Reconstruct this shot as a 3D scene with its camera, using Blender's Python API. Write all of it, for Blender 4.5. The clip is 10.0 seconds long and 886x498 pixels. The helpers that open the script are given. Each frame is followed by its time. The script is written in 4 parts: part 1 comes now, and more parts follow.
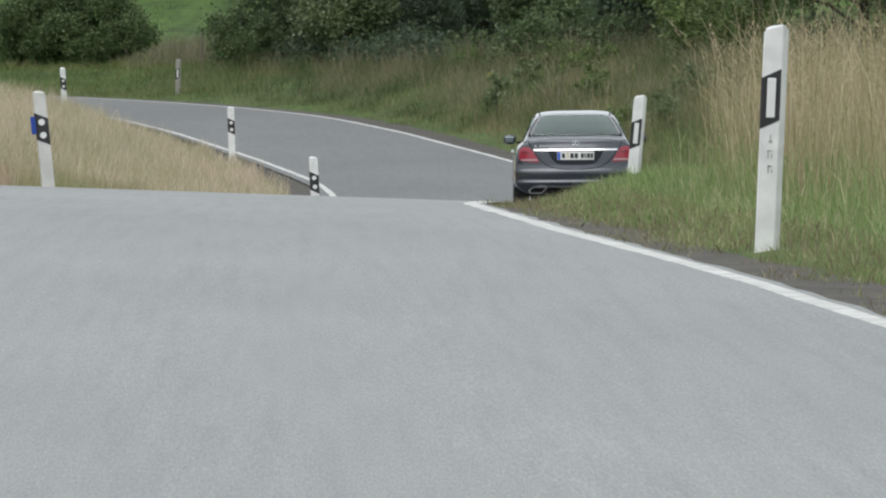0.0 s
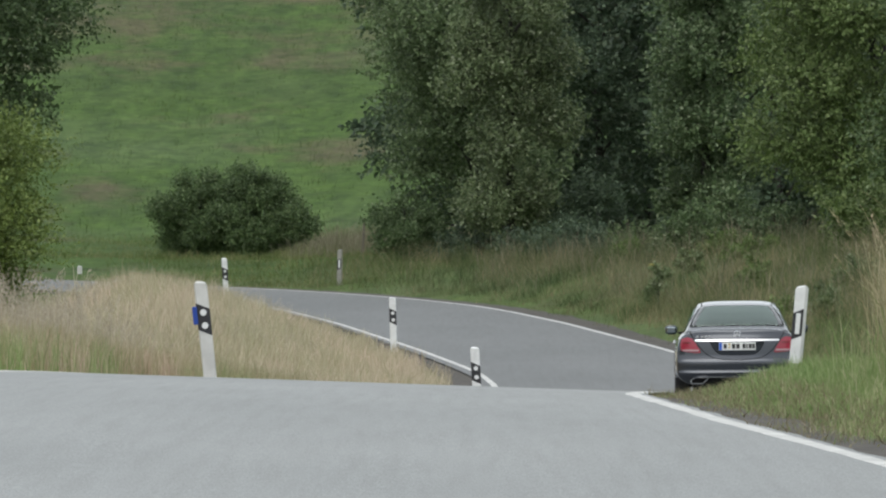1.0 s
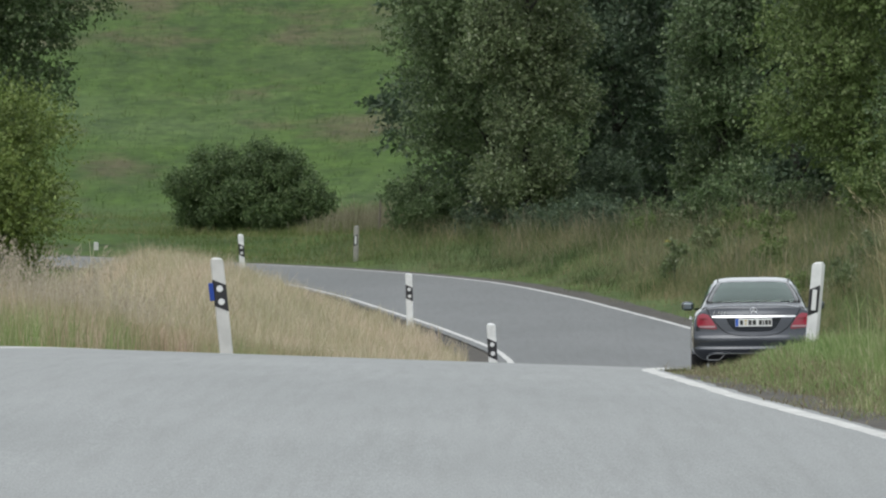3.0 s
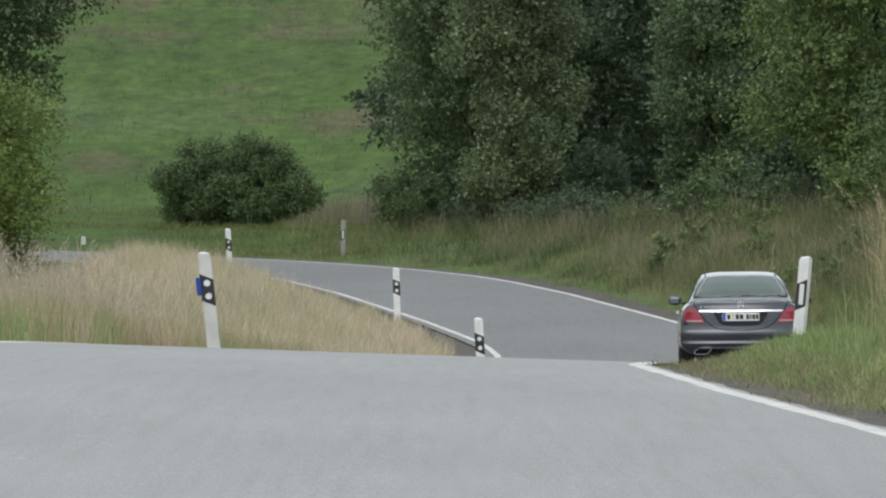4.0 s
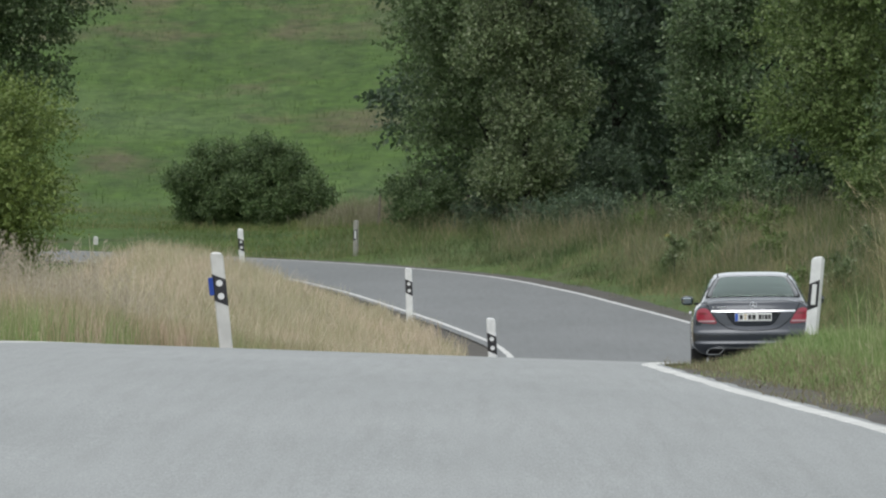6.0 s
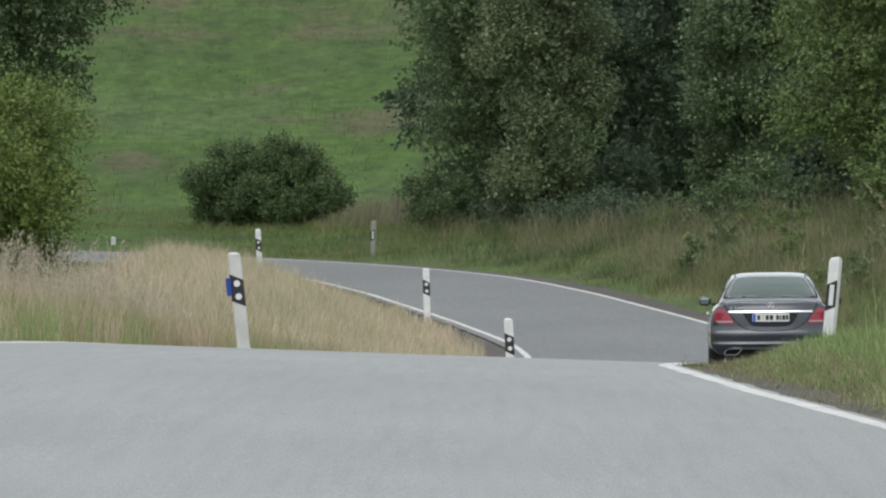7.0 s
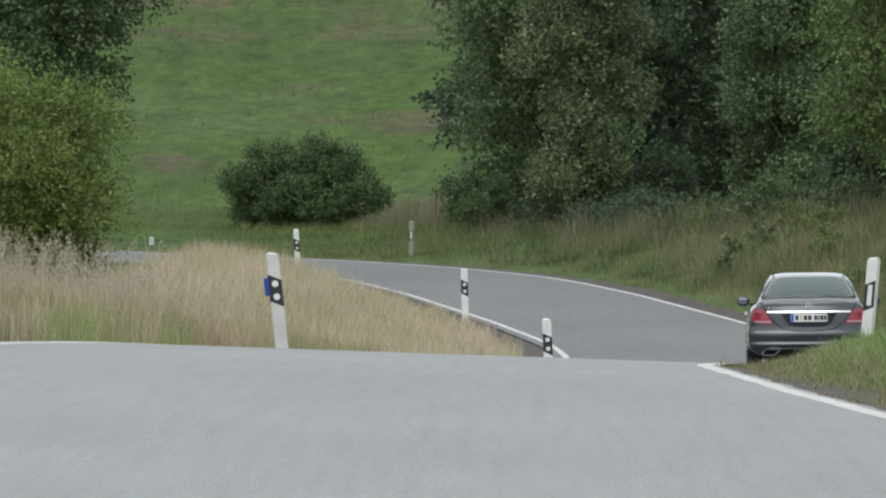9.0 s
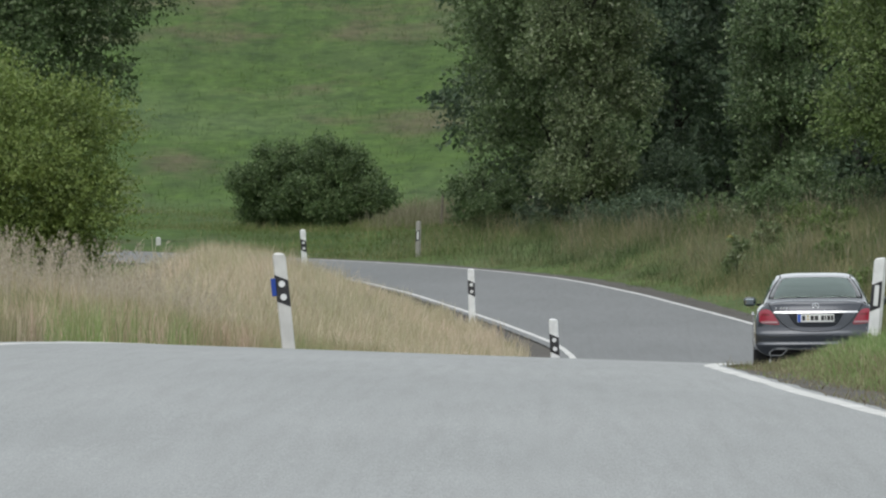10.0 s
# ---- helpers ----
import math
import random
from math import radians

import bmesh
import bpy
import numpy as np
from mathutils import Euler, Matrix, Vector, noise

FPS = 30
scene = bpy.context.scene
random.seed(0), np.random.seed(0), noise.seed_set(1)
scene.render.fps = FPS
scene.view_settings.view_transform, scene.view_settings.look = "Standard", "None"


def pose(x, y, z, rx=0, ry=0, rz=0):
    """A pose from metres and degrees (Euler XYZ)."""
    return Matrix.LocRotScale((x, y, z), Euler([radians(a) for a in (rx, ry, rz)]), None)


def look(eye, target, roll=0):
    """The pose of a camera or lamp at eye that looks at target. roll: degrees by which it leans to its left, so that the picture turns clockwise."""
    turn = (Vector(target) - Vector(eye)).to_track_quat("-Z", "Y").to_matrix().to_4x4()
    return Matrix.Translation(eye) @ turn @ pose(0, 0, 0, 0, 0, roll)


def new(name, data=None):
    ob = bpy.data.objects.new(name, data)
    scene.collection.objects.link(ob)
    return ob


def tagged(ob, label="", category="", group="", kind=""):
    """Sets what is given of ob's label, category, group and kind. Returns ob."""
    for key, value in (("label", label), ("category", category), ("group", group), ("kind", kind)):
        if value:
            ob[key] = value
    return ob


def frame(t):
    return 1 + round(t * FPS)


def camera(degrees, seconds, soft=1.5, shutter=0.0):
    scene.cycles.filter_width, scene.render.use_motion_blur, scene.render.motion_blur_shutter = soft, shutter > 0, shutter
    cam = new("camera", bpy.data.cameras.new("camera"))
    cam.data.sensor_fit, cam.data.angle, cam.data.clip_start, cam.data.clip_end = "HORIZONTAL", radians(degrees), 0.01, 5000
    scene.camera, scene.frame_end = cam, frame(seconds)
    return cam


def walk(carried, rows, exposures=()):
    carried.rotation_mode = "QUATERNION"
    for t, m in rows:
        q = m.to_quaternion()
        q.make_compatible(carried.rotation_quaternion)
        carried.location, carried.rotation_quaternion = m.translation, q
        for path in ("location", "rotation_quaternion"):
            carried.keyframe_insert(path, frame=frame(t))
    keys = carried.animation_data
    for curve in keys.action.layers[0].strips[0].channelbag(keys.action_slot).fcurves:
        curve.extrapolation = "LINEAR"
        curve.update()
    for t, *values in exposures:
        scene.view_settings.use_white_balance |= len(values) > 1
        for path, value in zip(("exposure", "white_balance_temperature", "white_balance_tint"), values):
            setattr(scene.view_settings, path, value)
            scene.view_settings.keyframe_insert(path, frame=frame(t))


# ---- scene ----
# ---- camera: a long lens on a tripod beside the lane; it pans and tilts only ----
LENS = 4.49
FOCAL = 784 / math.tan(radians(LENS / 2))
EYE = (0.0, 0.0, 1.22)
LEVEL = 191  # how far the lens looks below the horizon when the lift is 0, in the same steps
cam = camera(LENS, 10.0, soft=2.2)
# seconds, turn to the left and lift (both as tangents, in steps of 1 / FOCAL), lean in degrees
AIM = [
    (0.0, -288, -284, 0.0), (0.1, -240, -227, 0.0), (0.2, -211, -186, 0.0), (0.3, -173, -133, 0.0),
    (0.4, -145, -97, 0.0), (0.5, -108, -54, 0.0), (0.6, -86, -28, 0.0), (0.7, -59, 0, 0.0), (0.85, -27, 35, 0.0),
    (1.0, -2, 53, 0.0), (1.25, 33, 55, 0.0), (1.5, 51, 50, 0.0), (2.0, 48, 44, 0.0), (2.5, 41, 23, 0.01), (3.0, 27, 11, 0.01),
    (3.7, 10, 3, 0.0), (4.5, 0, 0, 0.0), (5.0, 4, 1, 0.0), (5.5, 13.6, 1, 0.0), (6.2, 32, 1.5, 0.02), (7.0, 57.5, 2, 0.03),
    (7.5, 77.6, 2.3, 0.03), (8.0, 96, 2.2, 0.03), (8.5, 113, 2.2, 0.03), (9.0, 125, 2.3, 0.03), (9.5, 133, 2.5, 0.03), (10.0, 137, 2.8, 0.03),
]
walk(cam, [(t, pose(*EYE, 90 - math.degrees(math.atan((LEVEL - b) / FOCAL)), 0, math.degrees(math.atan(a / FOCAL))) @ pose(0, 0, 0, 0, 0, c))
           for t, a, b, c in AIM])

# ---- light: a bright overcast summer day ----
world = bpy.data.worlds.new("world")
scene.world = world
world.use_nodes = True
wn, wl = world.node_tree.nodes, world.node_tree.links
sky = wn.new("ShaderNodeTexSky")
sky.sky_type = "NISHITA"
sky.sun_disc = False
sky.sun_elevation, sky.sun_rotation = radians(58), radians(200)
sky.dust_density, sky.air_density, sky.ozone_density = 4.0, 1.0, 1.0
overcast = wn.new("ShaderNodeHueSaturation")
overcast.inputs["Saturation"].default_value = 0.45
wl.new(sky.outputs[0], overcast.inputs["Color"])
veil = wn.new("ShaderNodeMix")
veil.data_type = "RGBA"
veil.inputs[0].default_value, veil.inputs[7].default_value = 0.6, (5.2, 5.5, 5.6, 1)
wl.new(overcast.outputs[0], veil.inputs[6])
wl.new(veil.outputs[2], wn["Background"].inputs[0])
wn["Background"].inputs[1].default_value = 0.15
sun = new("sun", bpy.data.lights.new("sun", "SUN"))
sun.data.energy, sun.data.angle, sun.data.color = 0.6, radians(50), (0.96, 1.0, 0.98)
sun.matrix_world = look((-20, -40, 90), (0, 0, 0))
scene.view_settings.exposure = 0.53


# ---- materials ----
def material(name, rough=0.8, metal=0.0):
    m = bpy.data.materials.new(name)
    m.use_nodes = True
    b = m.node_tree.nodes["Principled BSDF"]
    b.inputs["Roughness"].default_value, b.inputs["Metallic"].default_value = rough, metal
    return m, m.node_tree.nodes, m.node_tree.links, b


def ramp(nodes, links, source, stops):
    r = nodes.new("ShaderNodeValToRGB")
    r.color_ramp.elements[0].position, r.color_ramp.elements[0].color = stops[0][0], (*stops[0][1], 1)
    r.color_ramp.elements[1].position, r.color_ramp.elements[1].color = stops[-1][0], (*stops[-1][1], 1)
    for at, colour in stops[1:-1]:
        e = r.color_ramp.elements.new(at)
        e.color = (*colour, 1)
    links.new(source, r.inputs[0])
    return r.outputs[0]


def cloud(nodes, links, size, detail=4.0, stretch=(1, 1, 1), rough=0.55):
    """Noise in metres of the world."""
    g = nodes.new("ShaderNodeNewGeometry")
    s = nodes.new("ShaderNodeVectorMath")
    s.operation = "MULTIPLY"
    s.inputs[1].default_value = stretch
    links.new(g.outputs["Position"], s.inputs[0])
    n = nodes.new("ShaderNodeTexNoise")
    n.inputs["Scale"].default_value, n.inputs["Detail"].default_value = 1 / size, detail
    n.inputs["Roughness"].default_value = rough
    links.new(s.outputs[0], n.inputs["Vector"])
    return n.outputs["Fac"]


def mix(nodes, links, fac, a, b, how="MIX"):
    m = nodes.new("ShaderNodeMix")
    m.data_type, m.blend_type = "RGBA", how
    for sock, v in ((m.inputs[0], fac), (m.inputs[6], a), (m.inputs[7], b)):
        if isinstance(v, (int, float)):
            sock.default_value = v
        elif isinstance(v, tuple):
            sock.default_value = (*v, 1)
        else:
            links.new(v, sock)
    return m.outputs[2]


def relief(nodes, links, bsdf, height, strength, distance):
    b = nodes.new("ShaderNodeBump")
    b.inputs["Strength"].default_value, b.inputs["Distance"].default_value = strength, distance
    links.new(height, b.inputs["Height"])
    links.new(b.outputs[0], bsdf.inputs["Normal"])


def plain(name, colour, rough=0.5, metal=0.0, vary=0.12, size=0.15):
    """A plain finish with slight soiling."""
    m, n, l, b = material(name, rough, metal)
    dark = tuple(c * (1 - vary) for c in colour)
    l.new(ramp(n, l, cloud(n, l, size), [(0.35, dark), (0.65, colour)]), b.inputs["Base Color"])
    return m


def leafy(name, stops, rough=0.55, through_light=0.25, gloss=0.4, blotch=None):
    """Blades or leaves: each one takes its own shade, and lets some light through."""
    m, n, l, b = material(name, rough)
    b.inputs["Specular IOR Level"].default_value = gloss
    g = n.new("ShaderNodeNewGeometry")
    colour = ramp(n, l, g.outputs["Random Per Island"], stops)
    wide = ramp(n, l, cloud(n, l, 1.1, 3.0), [(0.3, (0.72, 0.72, 0.72)), (0.7, (1.12, 1.12, 1.12))])
    colour = mix(n, l, 1.0, colour, wide, "MULTIPLY")
    if blotch:
        patches = ramp(n, l, cloud(n, l, 1.5, 5.0, (1, 0.3, 1), 0.66), [(0.40, blotch[0]), (0.5, tuple((a + b) / 2 for a, b in zip(*blotch))), (0.60, blotch[1])])
        colour = mix(n, l, 1.0, colour, patches, "MULTIPLY")
    l.new(colour, b.inputs["Base Color"])
    t = n.new("ShaderNodeBsdfTranslucent")
    l.new(colour, t.inputs["Color"])
    s = n.new("ShaderNodeMixShader")
    s.inputs[0].default_value = through_light
    l.new(b.outputs[0], s.inputs[1])
    l.new(t.outputs[0], s.inputs[2])
    l.new(s.outputs[0], n["Material Output"].inputs["Surface"])
    return m


def asphalt_material():
    m, n, l, b = material("asphalt", 0.82)
    wide = ramp(n, l, cloud(n, l, 2.6, 3.0, (1, 0.25, 1)), [(0.3, (0.230, 0.240, 0.238)), (0.7, (0.268, 0.278, 0.276))])
    grit = ramp(n, l, cloud(n, l, 0.012, 3.0, (2, 0.1, 1)), [(0.25, (0.80, 0.80, 0.80)), (0.75, (1.17, 1.17, 1.17))])
    grain = ramp(n, l, cloud(n, l, 0.02, 2.0, (3, 0.1, 1), 0.6), [(0.3, (0.90, 0.90, 0.90)), (0.7, (1.09, 1.09, 1.09))])
    spots = ramp(n, l, cloud(n, l, 0.08, 3.0, (1, 0.022, 1)), [(0.28, (0.90, 0.898, 0.892)), (0.5, (0.98, 0.98, 0.98)), (0.72, (1.03, 1.032, 1.035))])
    g = n.new("ShaderNodeNewGeometry")
    sep = n.new("ShaderNodeSeparateXYZ")
    l.new(g.outputs["Position"], sep.inputs[0])
    newer = n.new("ShaderNodeMapRange")
    for k, v in zip((1, 2, 3, 4), (118.0, 119.0, 0.0, 1.0)):
        newer.inputs[k].default_value = v
    l.new(sep.outputs["Y"], newer.inputs[0])
    # Beyond y 281 the darkening ends: flat-angle brightness put into the colour.
    grazing_pale = n.new("ShaderNodeMapRange")
    for k, v in zip((1, 2, 3, 4), (281.0, 284.0, 1.0, 0.0)):
        grazing_pale.inputs[k].default_value = v
    l.new(sep.outputs["Y"], grazing_pale.inputs[0])
    stretch = n.new("ShaderNodeMath")
    stretch.operation = "MULTIPLY"
    l.new(newer.outputs[0], stretch.inputs[0])
    l.new(grazing_pale.outputs[0], stretch.inputs[1])
    wide = mix(n, l, stretch.outputs[0], wide, mix(n, l, 1.0, wide, (0.58, 0.58, 0.59), "MULTIPLY"))
    l.new(mix(n, l, 1.0, mix(n, l, 1.0, wide, grit, "MULTIPLY"), mix(n, l, 1.0, spots, grain, "MULTIPLY"), "MULTIPLY"), b.inputs["Base Color"])
    relief(n, l, b, cloud(n, l, 0.012, 2.0), 0.5, 0.004)
    return m


def meadow_colour(n, l):
    """Green turf with browner, drier patches, more of them higher up the slope."""
    broad = ramp(n, l, cloud(n, l, 7.0, 3.0, (0.7, 0.25, 0.3)), [(0.32, (0.050, 0.082, 0.026)), (0.5, (0.053, 0.096, 0.020)), (0.68, (0.066, 0.104, 0.036))])
    tufts = ramp(n, l, cloud(n, l, 0.9, 2.5, (0.9, 0.30, 0.3), 0.55), [(0.30, (0.60, 0.66, 0.62)), (0.42, (0.88, 0.90, 0.88)), (0.56, (1.05, 1.04, 1.03)), (0.72, (1.26, 1.20, 1.22))])
    green = mix(n, l, 1.0, broad, tufts, "MULTIPLY")
    g = n.new("ShaderNodeNewGeometry")
    sep = n.new("ShaderNodeSeparateXYZ")
    l.new(g.outputs["Position"], sep.inputs[0])
    high = n.new("ShaderNodeMapRange")
    for k, v in zip((1, 2, 3, 4), (3.0, 9.5, 0.0, 0.21)):
        high.inputs[k].default_value = v
    l.new(sep.outputs["Z"], high.inputs[0])
    add = n.new("ShaderNodeMath")
    l.new(cloud(n, l, 2.6, 6.0, (0.55, 0.22, 0.3), 0.66), add.inputs[0])
    l.new(high.outputs[0], add.inputs[1])
    dry = ramp(n, l, add.outputs[0], [(0.56, (0, 0, 0)), (0.72, (0.70, 0.70, 0.70))])
    return mix(n, l, dry, green, (0.100, 0.080, 0.052))


def ground_material():
    """Soil and short turf by the lane, meadow with dry patches on the slope."""
    m, n, l, b = material("turf", 0.95)
    b.inputs["Specular IOR Level"].default_value = 0.15
    meadow = meadow_colour(n, l)
    streaks = ramp(n, l, cloud(n, l, 0.5, 2.5, (1.0, 0.40, 0.4), 0.6), [(0.32, (0.84, 0.85, 0.84)), (0.68, (1.14, 1.13, 1.13))])
    meadow = mix(n, l, 1.0, meadow, streaks, "MULTIPLY")
    fine = ramp(n, l, cloud(n, l, 0.35, 2.0, (1, 0.22, 0.5), 0.6), [(0.3, (0.86, 0.86, 0.86)), (0.7, (1.12, 1.12, 1.12))])
    straw = n.new("ShaderNodeAttribute")
    straw.attribute_name = "thatch"
    thatch = ramp(n, l, cloud(n, l, 0.6, 4.0, (1, 0.4, 1)), [(0.3, (0.24, 0.19, 0.115)), (0.7, (0.40, 0.33, 0.21))])
    meadow = mix(n, l, straw.outputs["Fac"], meadow, thatch)
    l.new(mix(n, l, 1.0, meadow, fine, "MULTIPLY"), b.inputs["Base Color"])
    relief(n, l, b, cloud(n, l, 0.5, 5.0), 0.8, 0.15)
    return m


ASPHALT = asphalt_material()
TURF = ground_material()
SOIL = plain("dry_soil", (0.082, 0.073, 0.062), 0.95, 0, 0.5, 0.25)
LINE_PAINT = plain("road_paint", (0.60, 0.60, 0.58), 0.75, 0, 0.38, 0.12)
STRAW = leafy("straw_grass", [(0.0, (0.24, 0.22, 0.14)), (0.3, (0.42, 0.385, 0.27)), (0.62, (0.58, 0.52, 0.42)), (0.82, (0.40, 0.30, 0.245)), (0.90, (0.31, 0.32, 0.17)), (1.0, (0.22, 0.27, 0.12))], 0.7, 0.45, 0.2, blotch=((0.70, 0.82, 0.60), (1.32, 1.14, 1.20)))
PLUME = leafy("tan_plumes", [(0.0, (0.145, 0.132, 0.085)), (0.5, (0.225, 0.205, 0.140)), (1.0, (0.325, 0.295, 0.215))], 0.75, 0.4, 0.15)
STRAW_GOLD = leafy("bleached_grass", [(0.0, (0.30, 0.25, 0.15)), (0.3, (0.47, 0.41, 0.27)), (0.65, (0.62, 0.55, 0.40)), (0.85, (0.40, 0.33, 0.21)), (1.0, (0.22, 0.26, 0.11))], 0.7, 0.45, 0.2, blotch=((0.78, 0.82, 0.72), (1.15, 1.08, 1.08)))
HEADS = leafy("seed_heads", [(0.0, (0.32, 0.28, 0.215)), (0.5, (0.44, 0.395, 0.31)), (1.0, (0.55, 0.50, 0.41))], 0.8, 0.4, 0.15)
STRAW_PALE = leafy("pale_straw_grass", [(0.0, (0.33, 0.29, 0.21)), (0.3, (0.53, 0.48, 0.37)), (0.62, (0.70, 0.65, 0.53)), (0.84, (0.46, 0.38, 0.30)), (0.94, (0.35, 0.34, 0.20)), (1.0, (0.26, 0.29, 0.14))], 0.7, 0.45, 0.2, blotch=((0.80, 0.86, 0.72), (1.18, 1.09, 1.10)))
VERGE = leafy("green_grass", [(0.0, (0.17, 0.245, 0.092)), (0.6, (0.25, 0.335, 0.138)), (0.86, (0.35, 0.38, 0.21)), (1.0, (0.58, 0.53, 0.38))], 0.65, 0.4, 0.2, blotch=((0.86, 0.96, 0.82), (1.24, 1.12, 1.18)))
EDGE_GRASS = leafy("trodden_grass", [(0.0, (0.17, 0.145, 0.09)), (0.5, (0.27, 0.235, 0.15)), (0.8, (0.20, 0.22, 0.10)), (1.0, (0.42, 0.36, 0.25))], 0.75, 0.35, 0.15)
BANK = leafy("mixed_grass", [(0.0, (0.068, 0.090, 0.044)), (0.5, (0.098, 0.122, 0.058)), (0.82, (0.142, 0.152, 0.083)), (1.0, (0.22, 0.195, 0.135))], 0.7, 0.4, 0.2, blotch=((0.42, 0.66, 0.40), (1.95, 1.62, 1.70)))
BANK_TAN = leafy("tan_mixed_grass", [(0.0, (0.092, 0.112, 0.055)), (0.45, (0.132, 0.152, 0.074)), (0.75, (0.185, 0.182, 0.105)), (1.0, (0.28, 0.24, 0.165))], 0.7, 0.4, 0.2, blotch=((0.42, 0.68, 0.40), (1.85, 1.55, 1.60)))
FRINGE = leafy("fringe_grass", [(0.0, (0.085, 0.120, 0.040)), (0.6, (0.12, 0.165, 0.055)), (0.85, (0.165, 0.185, 0.08)), (1.0, (0.28, 0.25, 0.15))], 0.7, 0.4, 0.2, blotch=((0.68, 0.82, 0.62), (1.45, 1.28, 1.35)))
MEADOW_BLADE = leafy("meadow_blades", [(0.0, (0.044, 0.078, 0.022)), (0.6, (0.062, 0.104, 0.030)), (1.0, (0.105, 0.125, 0.05))], 0.8, 0.3, 0.1)
LEAF_BUSH = leafy("bush_leaves", [(0.0, (0.056, 0.092, 0.036)), (0.6, (0.102, 0.164, 0.058)), (0.86, (0.155, 0.22, 0.088)), (1.0, (0.22, 0.28, 0.13))], 0.5, 0.26, 0.4)
# Darker leaves deep in the wood: its shade is put into this colour.
LEAF_SHADED = leafy("shade_darkened_leaves", [(0.0, (0.052, 0.082, 0.052)), (0.6, (0.082, 0.126, 0.070)), (1.0, (0.130, 0.172, 0.10))], 0.55, 0.30, 0.4)
# The last, palest stops of these four put leaf glints into the colour.
LEAF_DARK = leafy("dark_leaves", [(0.0, (0.062, 0.098, 0.042)), (0.6, (0.108, 0.166, 0.066)), (0.88, (0.155, 0.21, 0.098)), (1.0, (0.24, 0.29, 0.17))], 0.5, 0.34, 0.3)
LEAF_EDGE = leafy("mid_green_leaves", [(0.0, (0.098, 0.144, 0.066)), (0.6, (0.160, 0.228, 0.100)), (0.88, (0.215, 0.275, 0.14)), (1.0, (0.29, 0.34, 0.21))], 0.46, 0.36, 0.36)
LEAF_MID = leafy("green_leaves", [(0.0, (0.074, 0.116, 0.054)), (0.6, (0.124, 0.186, 0.078)), (0.88, (0.18, 0.235, 0.12)), (1.0, (0.28, 0.33, 0.20))], 0.46, 0.28, 0.36)
LEAF_OLIVE = leafy("olive_leaves", [(0.0, (0.094, 0.132, 0.062)), (0.6, (0.158, 0.210, 0.092)), (0.88, (0.23, 0.275, 0.145)), (1.0, (0.34, 0.37, 0.25))], 0.48, 0.26, 0.4)
LEAF_WARM = leafy("warm_green_leaves", [(0.0, (0.084, 0.130, 0.036)), (0.6, (0.140, 0.204, 0.062)), (1.0, (0.225, 0.280, 0.118))], 0.55, 0.26, 0.35)
LEAF_LIGHT = leafy("yellow_green_leaves", [(0.0, (0.105, 0.158, 0.036)), (0.6, (0.172, 0.242, 0.060)), (1.0, (0.24, 0.30, 0.095))], 0.55, 0.25, 0.35)
BARK = plain("bark", (0.035, 0.031, 0.026), 0.9, 0, 0.5, 0.08)
POST_WHITE = plain("post_white", (0.74, 0.75, 0.75), 0.45, 0, 0.18, 0.12)
POST_WORN = plain("worn_post_white", (0.60, 0.60, 0.58), 0.6, 0, 0.22, 0.25)
POST_BLACK = plain("post_black", (0.018, 0.018, 0.022), 0.5)
POST_FADED = plain("faded_post", (0.36, 0.35, 0.32), 0.7, 0, 0.3, 0.2)
REFLECTOR = plain("reflector", (0.80, 0.81, 0.82), 0.2, 0.2, 0.05)
BLUE = plain("blue_plastic", (0.015, 0.055, 0.30), 0.35)
SMUDGE = plain("smudge", (0.42, 0.42, 0.41), 0.7)
WOOD = plain("weathered_wood", (0.16, 0.14, 0.11), 0.9, 0, 0.4, 0.05)


# ---- the lie of the land ----
WAY = [(1.6, -30), (1.3, 0), (0.90, 20), (0.25, 37), (-0.25, 48), (-0.74, 60), (-0.95, 74), (-0.6, 88), (0.5, 103), (1.9, 125), (3.1, 151), (3.25, 172),
       (2.95, 187), (1.9, 203), (0.9, 215), (-0.05, 227), (-1.25, 240), (-2.8, 252), (-5.0, 264), (-8.2, 273), (-13, 280), (-22, 286), (-45, 292), (-120, 300)]
# Rows before y 0: unseen hill, added behind the camera to darken car reflections.
FALL = [(-2500, 60.0), (-380, 46.0), (-90, 2.0), (-45, -1.0), (0, -1.22), (37, -1.225), (50, -1.21), (60, -1.25), (72, -1.36), (88, -1.641), (103, -1.995), (125, -2.70), (151, -3.14), (165, -3.36), (178, -3.45), (200, -3.25),
        (222, -3.02), (240, -2.90), (263, -2.85), (276, -2.78), (290, -2.48), (320, -2.36), (345, -2.1), (380, 1.2), (450, 8.5), (620, 22.0), (900, 30.0), (2600, 45.0)]
HALF = 2.22


def smooth_table(table, count=5400):
    """A table of pairs as a smoothed, dense one (monotone in its first column)."""
    a = np.array(table, float)
    xs = np.linspace(max(a[0, 0], -400), min(a[-1, 0], 900), count)
    ys = np.interp(xs, a[:, 0], a[:, 1])
    k = np.hanning(61)
    k /= k.sum()
    pad = np.concatenate([np.full(30, ys[0]), ys, np.full(30, ys[-1])])
    ys = np.convolve(pad, k, "valid")
    return np.concatenate([[a[0, 0]], xs, [a[-1, 0]]]), np.concatenate([[a[0, 1]], ys, [a[-1, 1]]])


FALL_Y, FALL_Z = smooth_table(FALL)


def centre_line():
    p = np.array(WAY, float)
    seg = np.concatenate([[0], np.cumsum(np.hypot(*np.diff(p, axis=0).T))])
    s = np.arange(0, seg[-1], 0.5)
    x, y = np.interp(s, seg, p[:, 0]), np.interp(s, seg, p[:, 1])
    k = np.hanning(35)
    k /= k.sum()
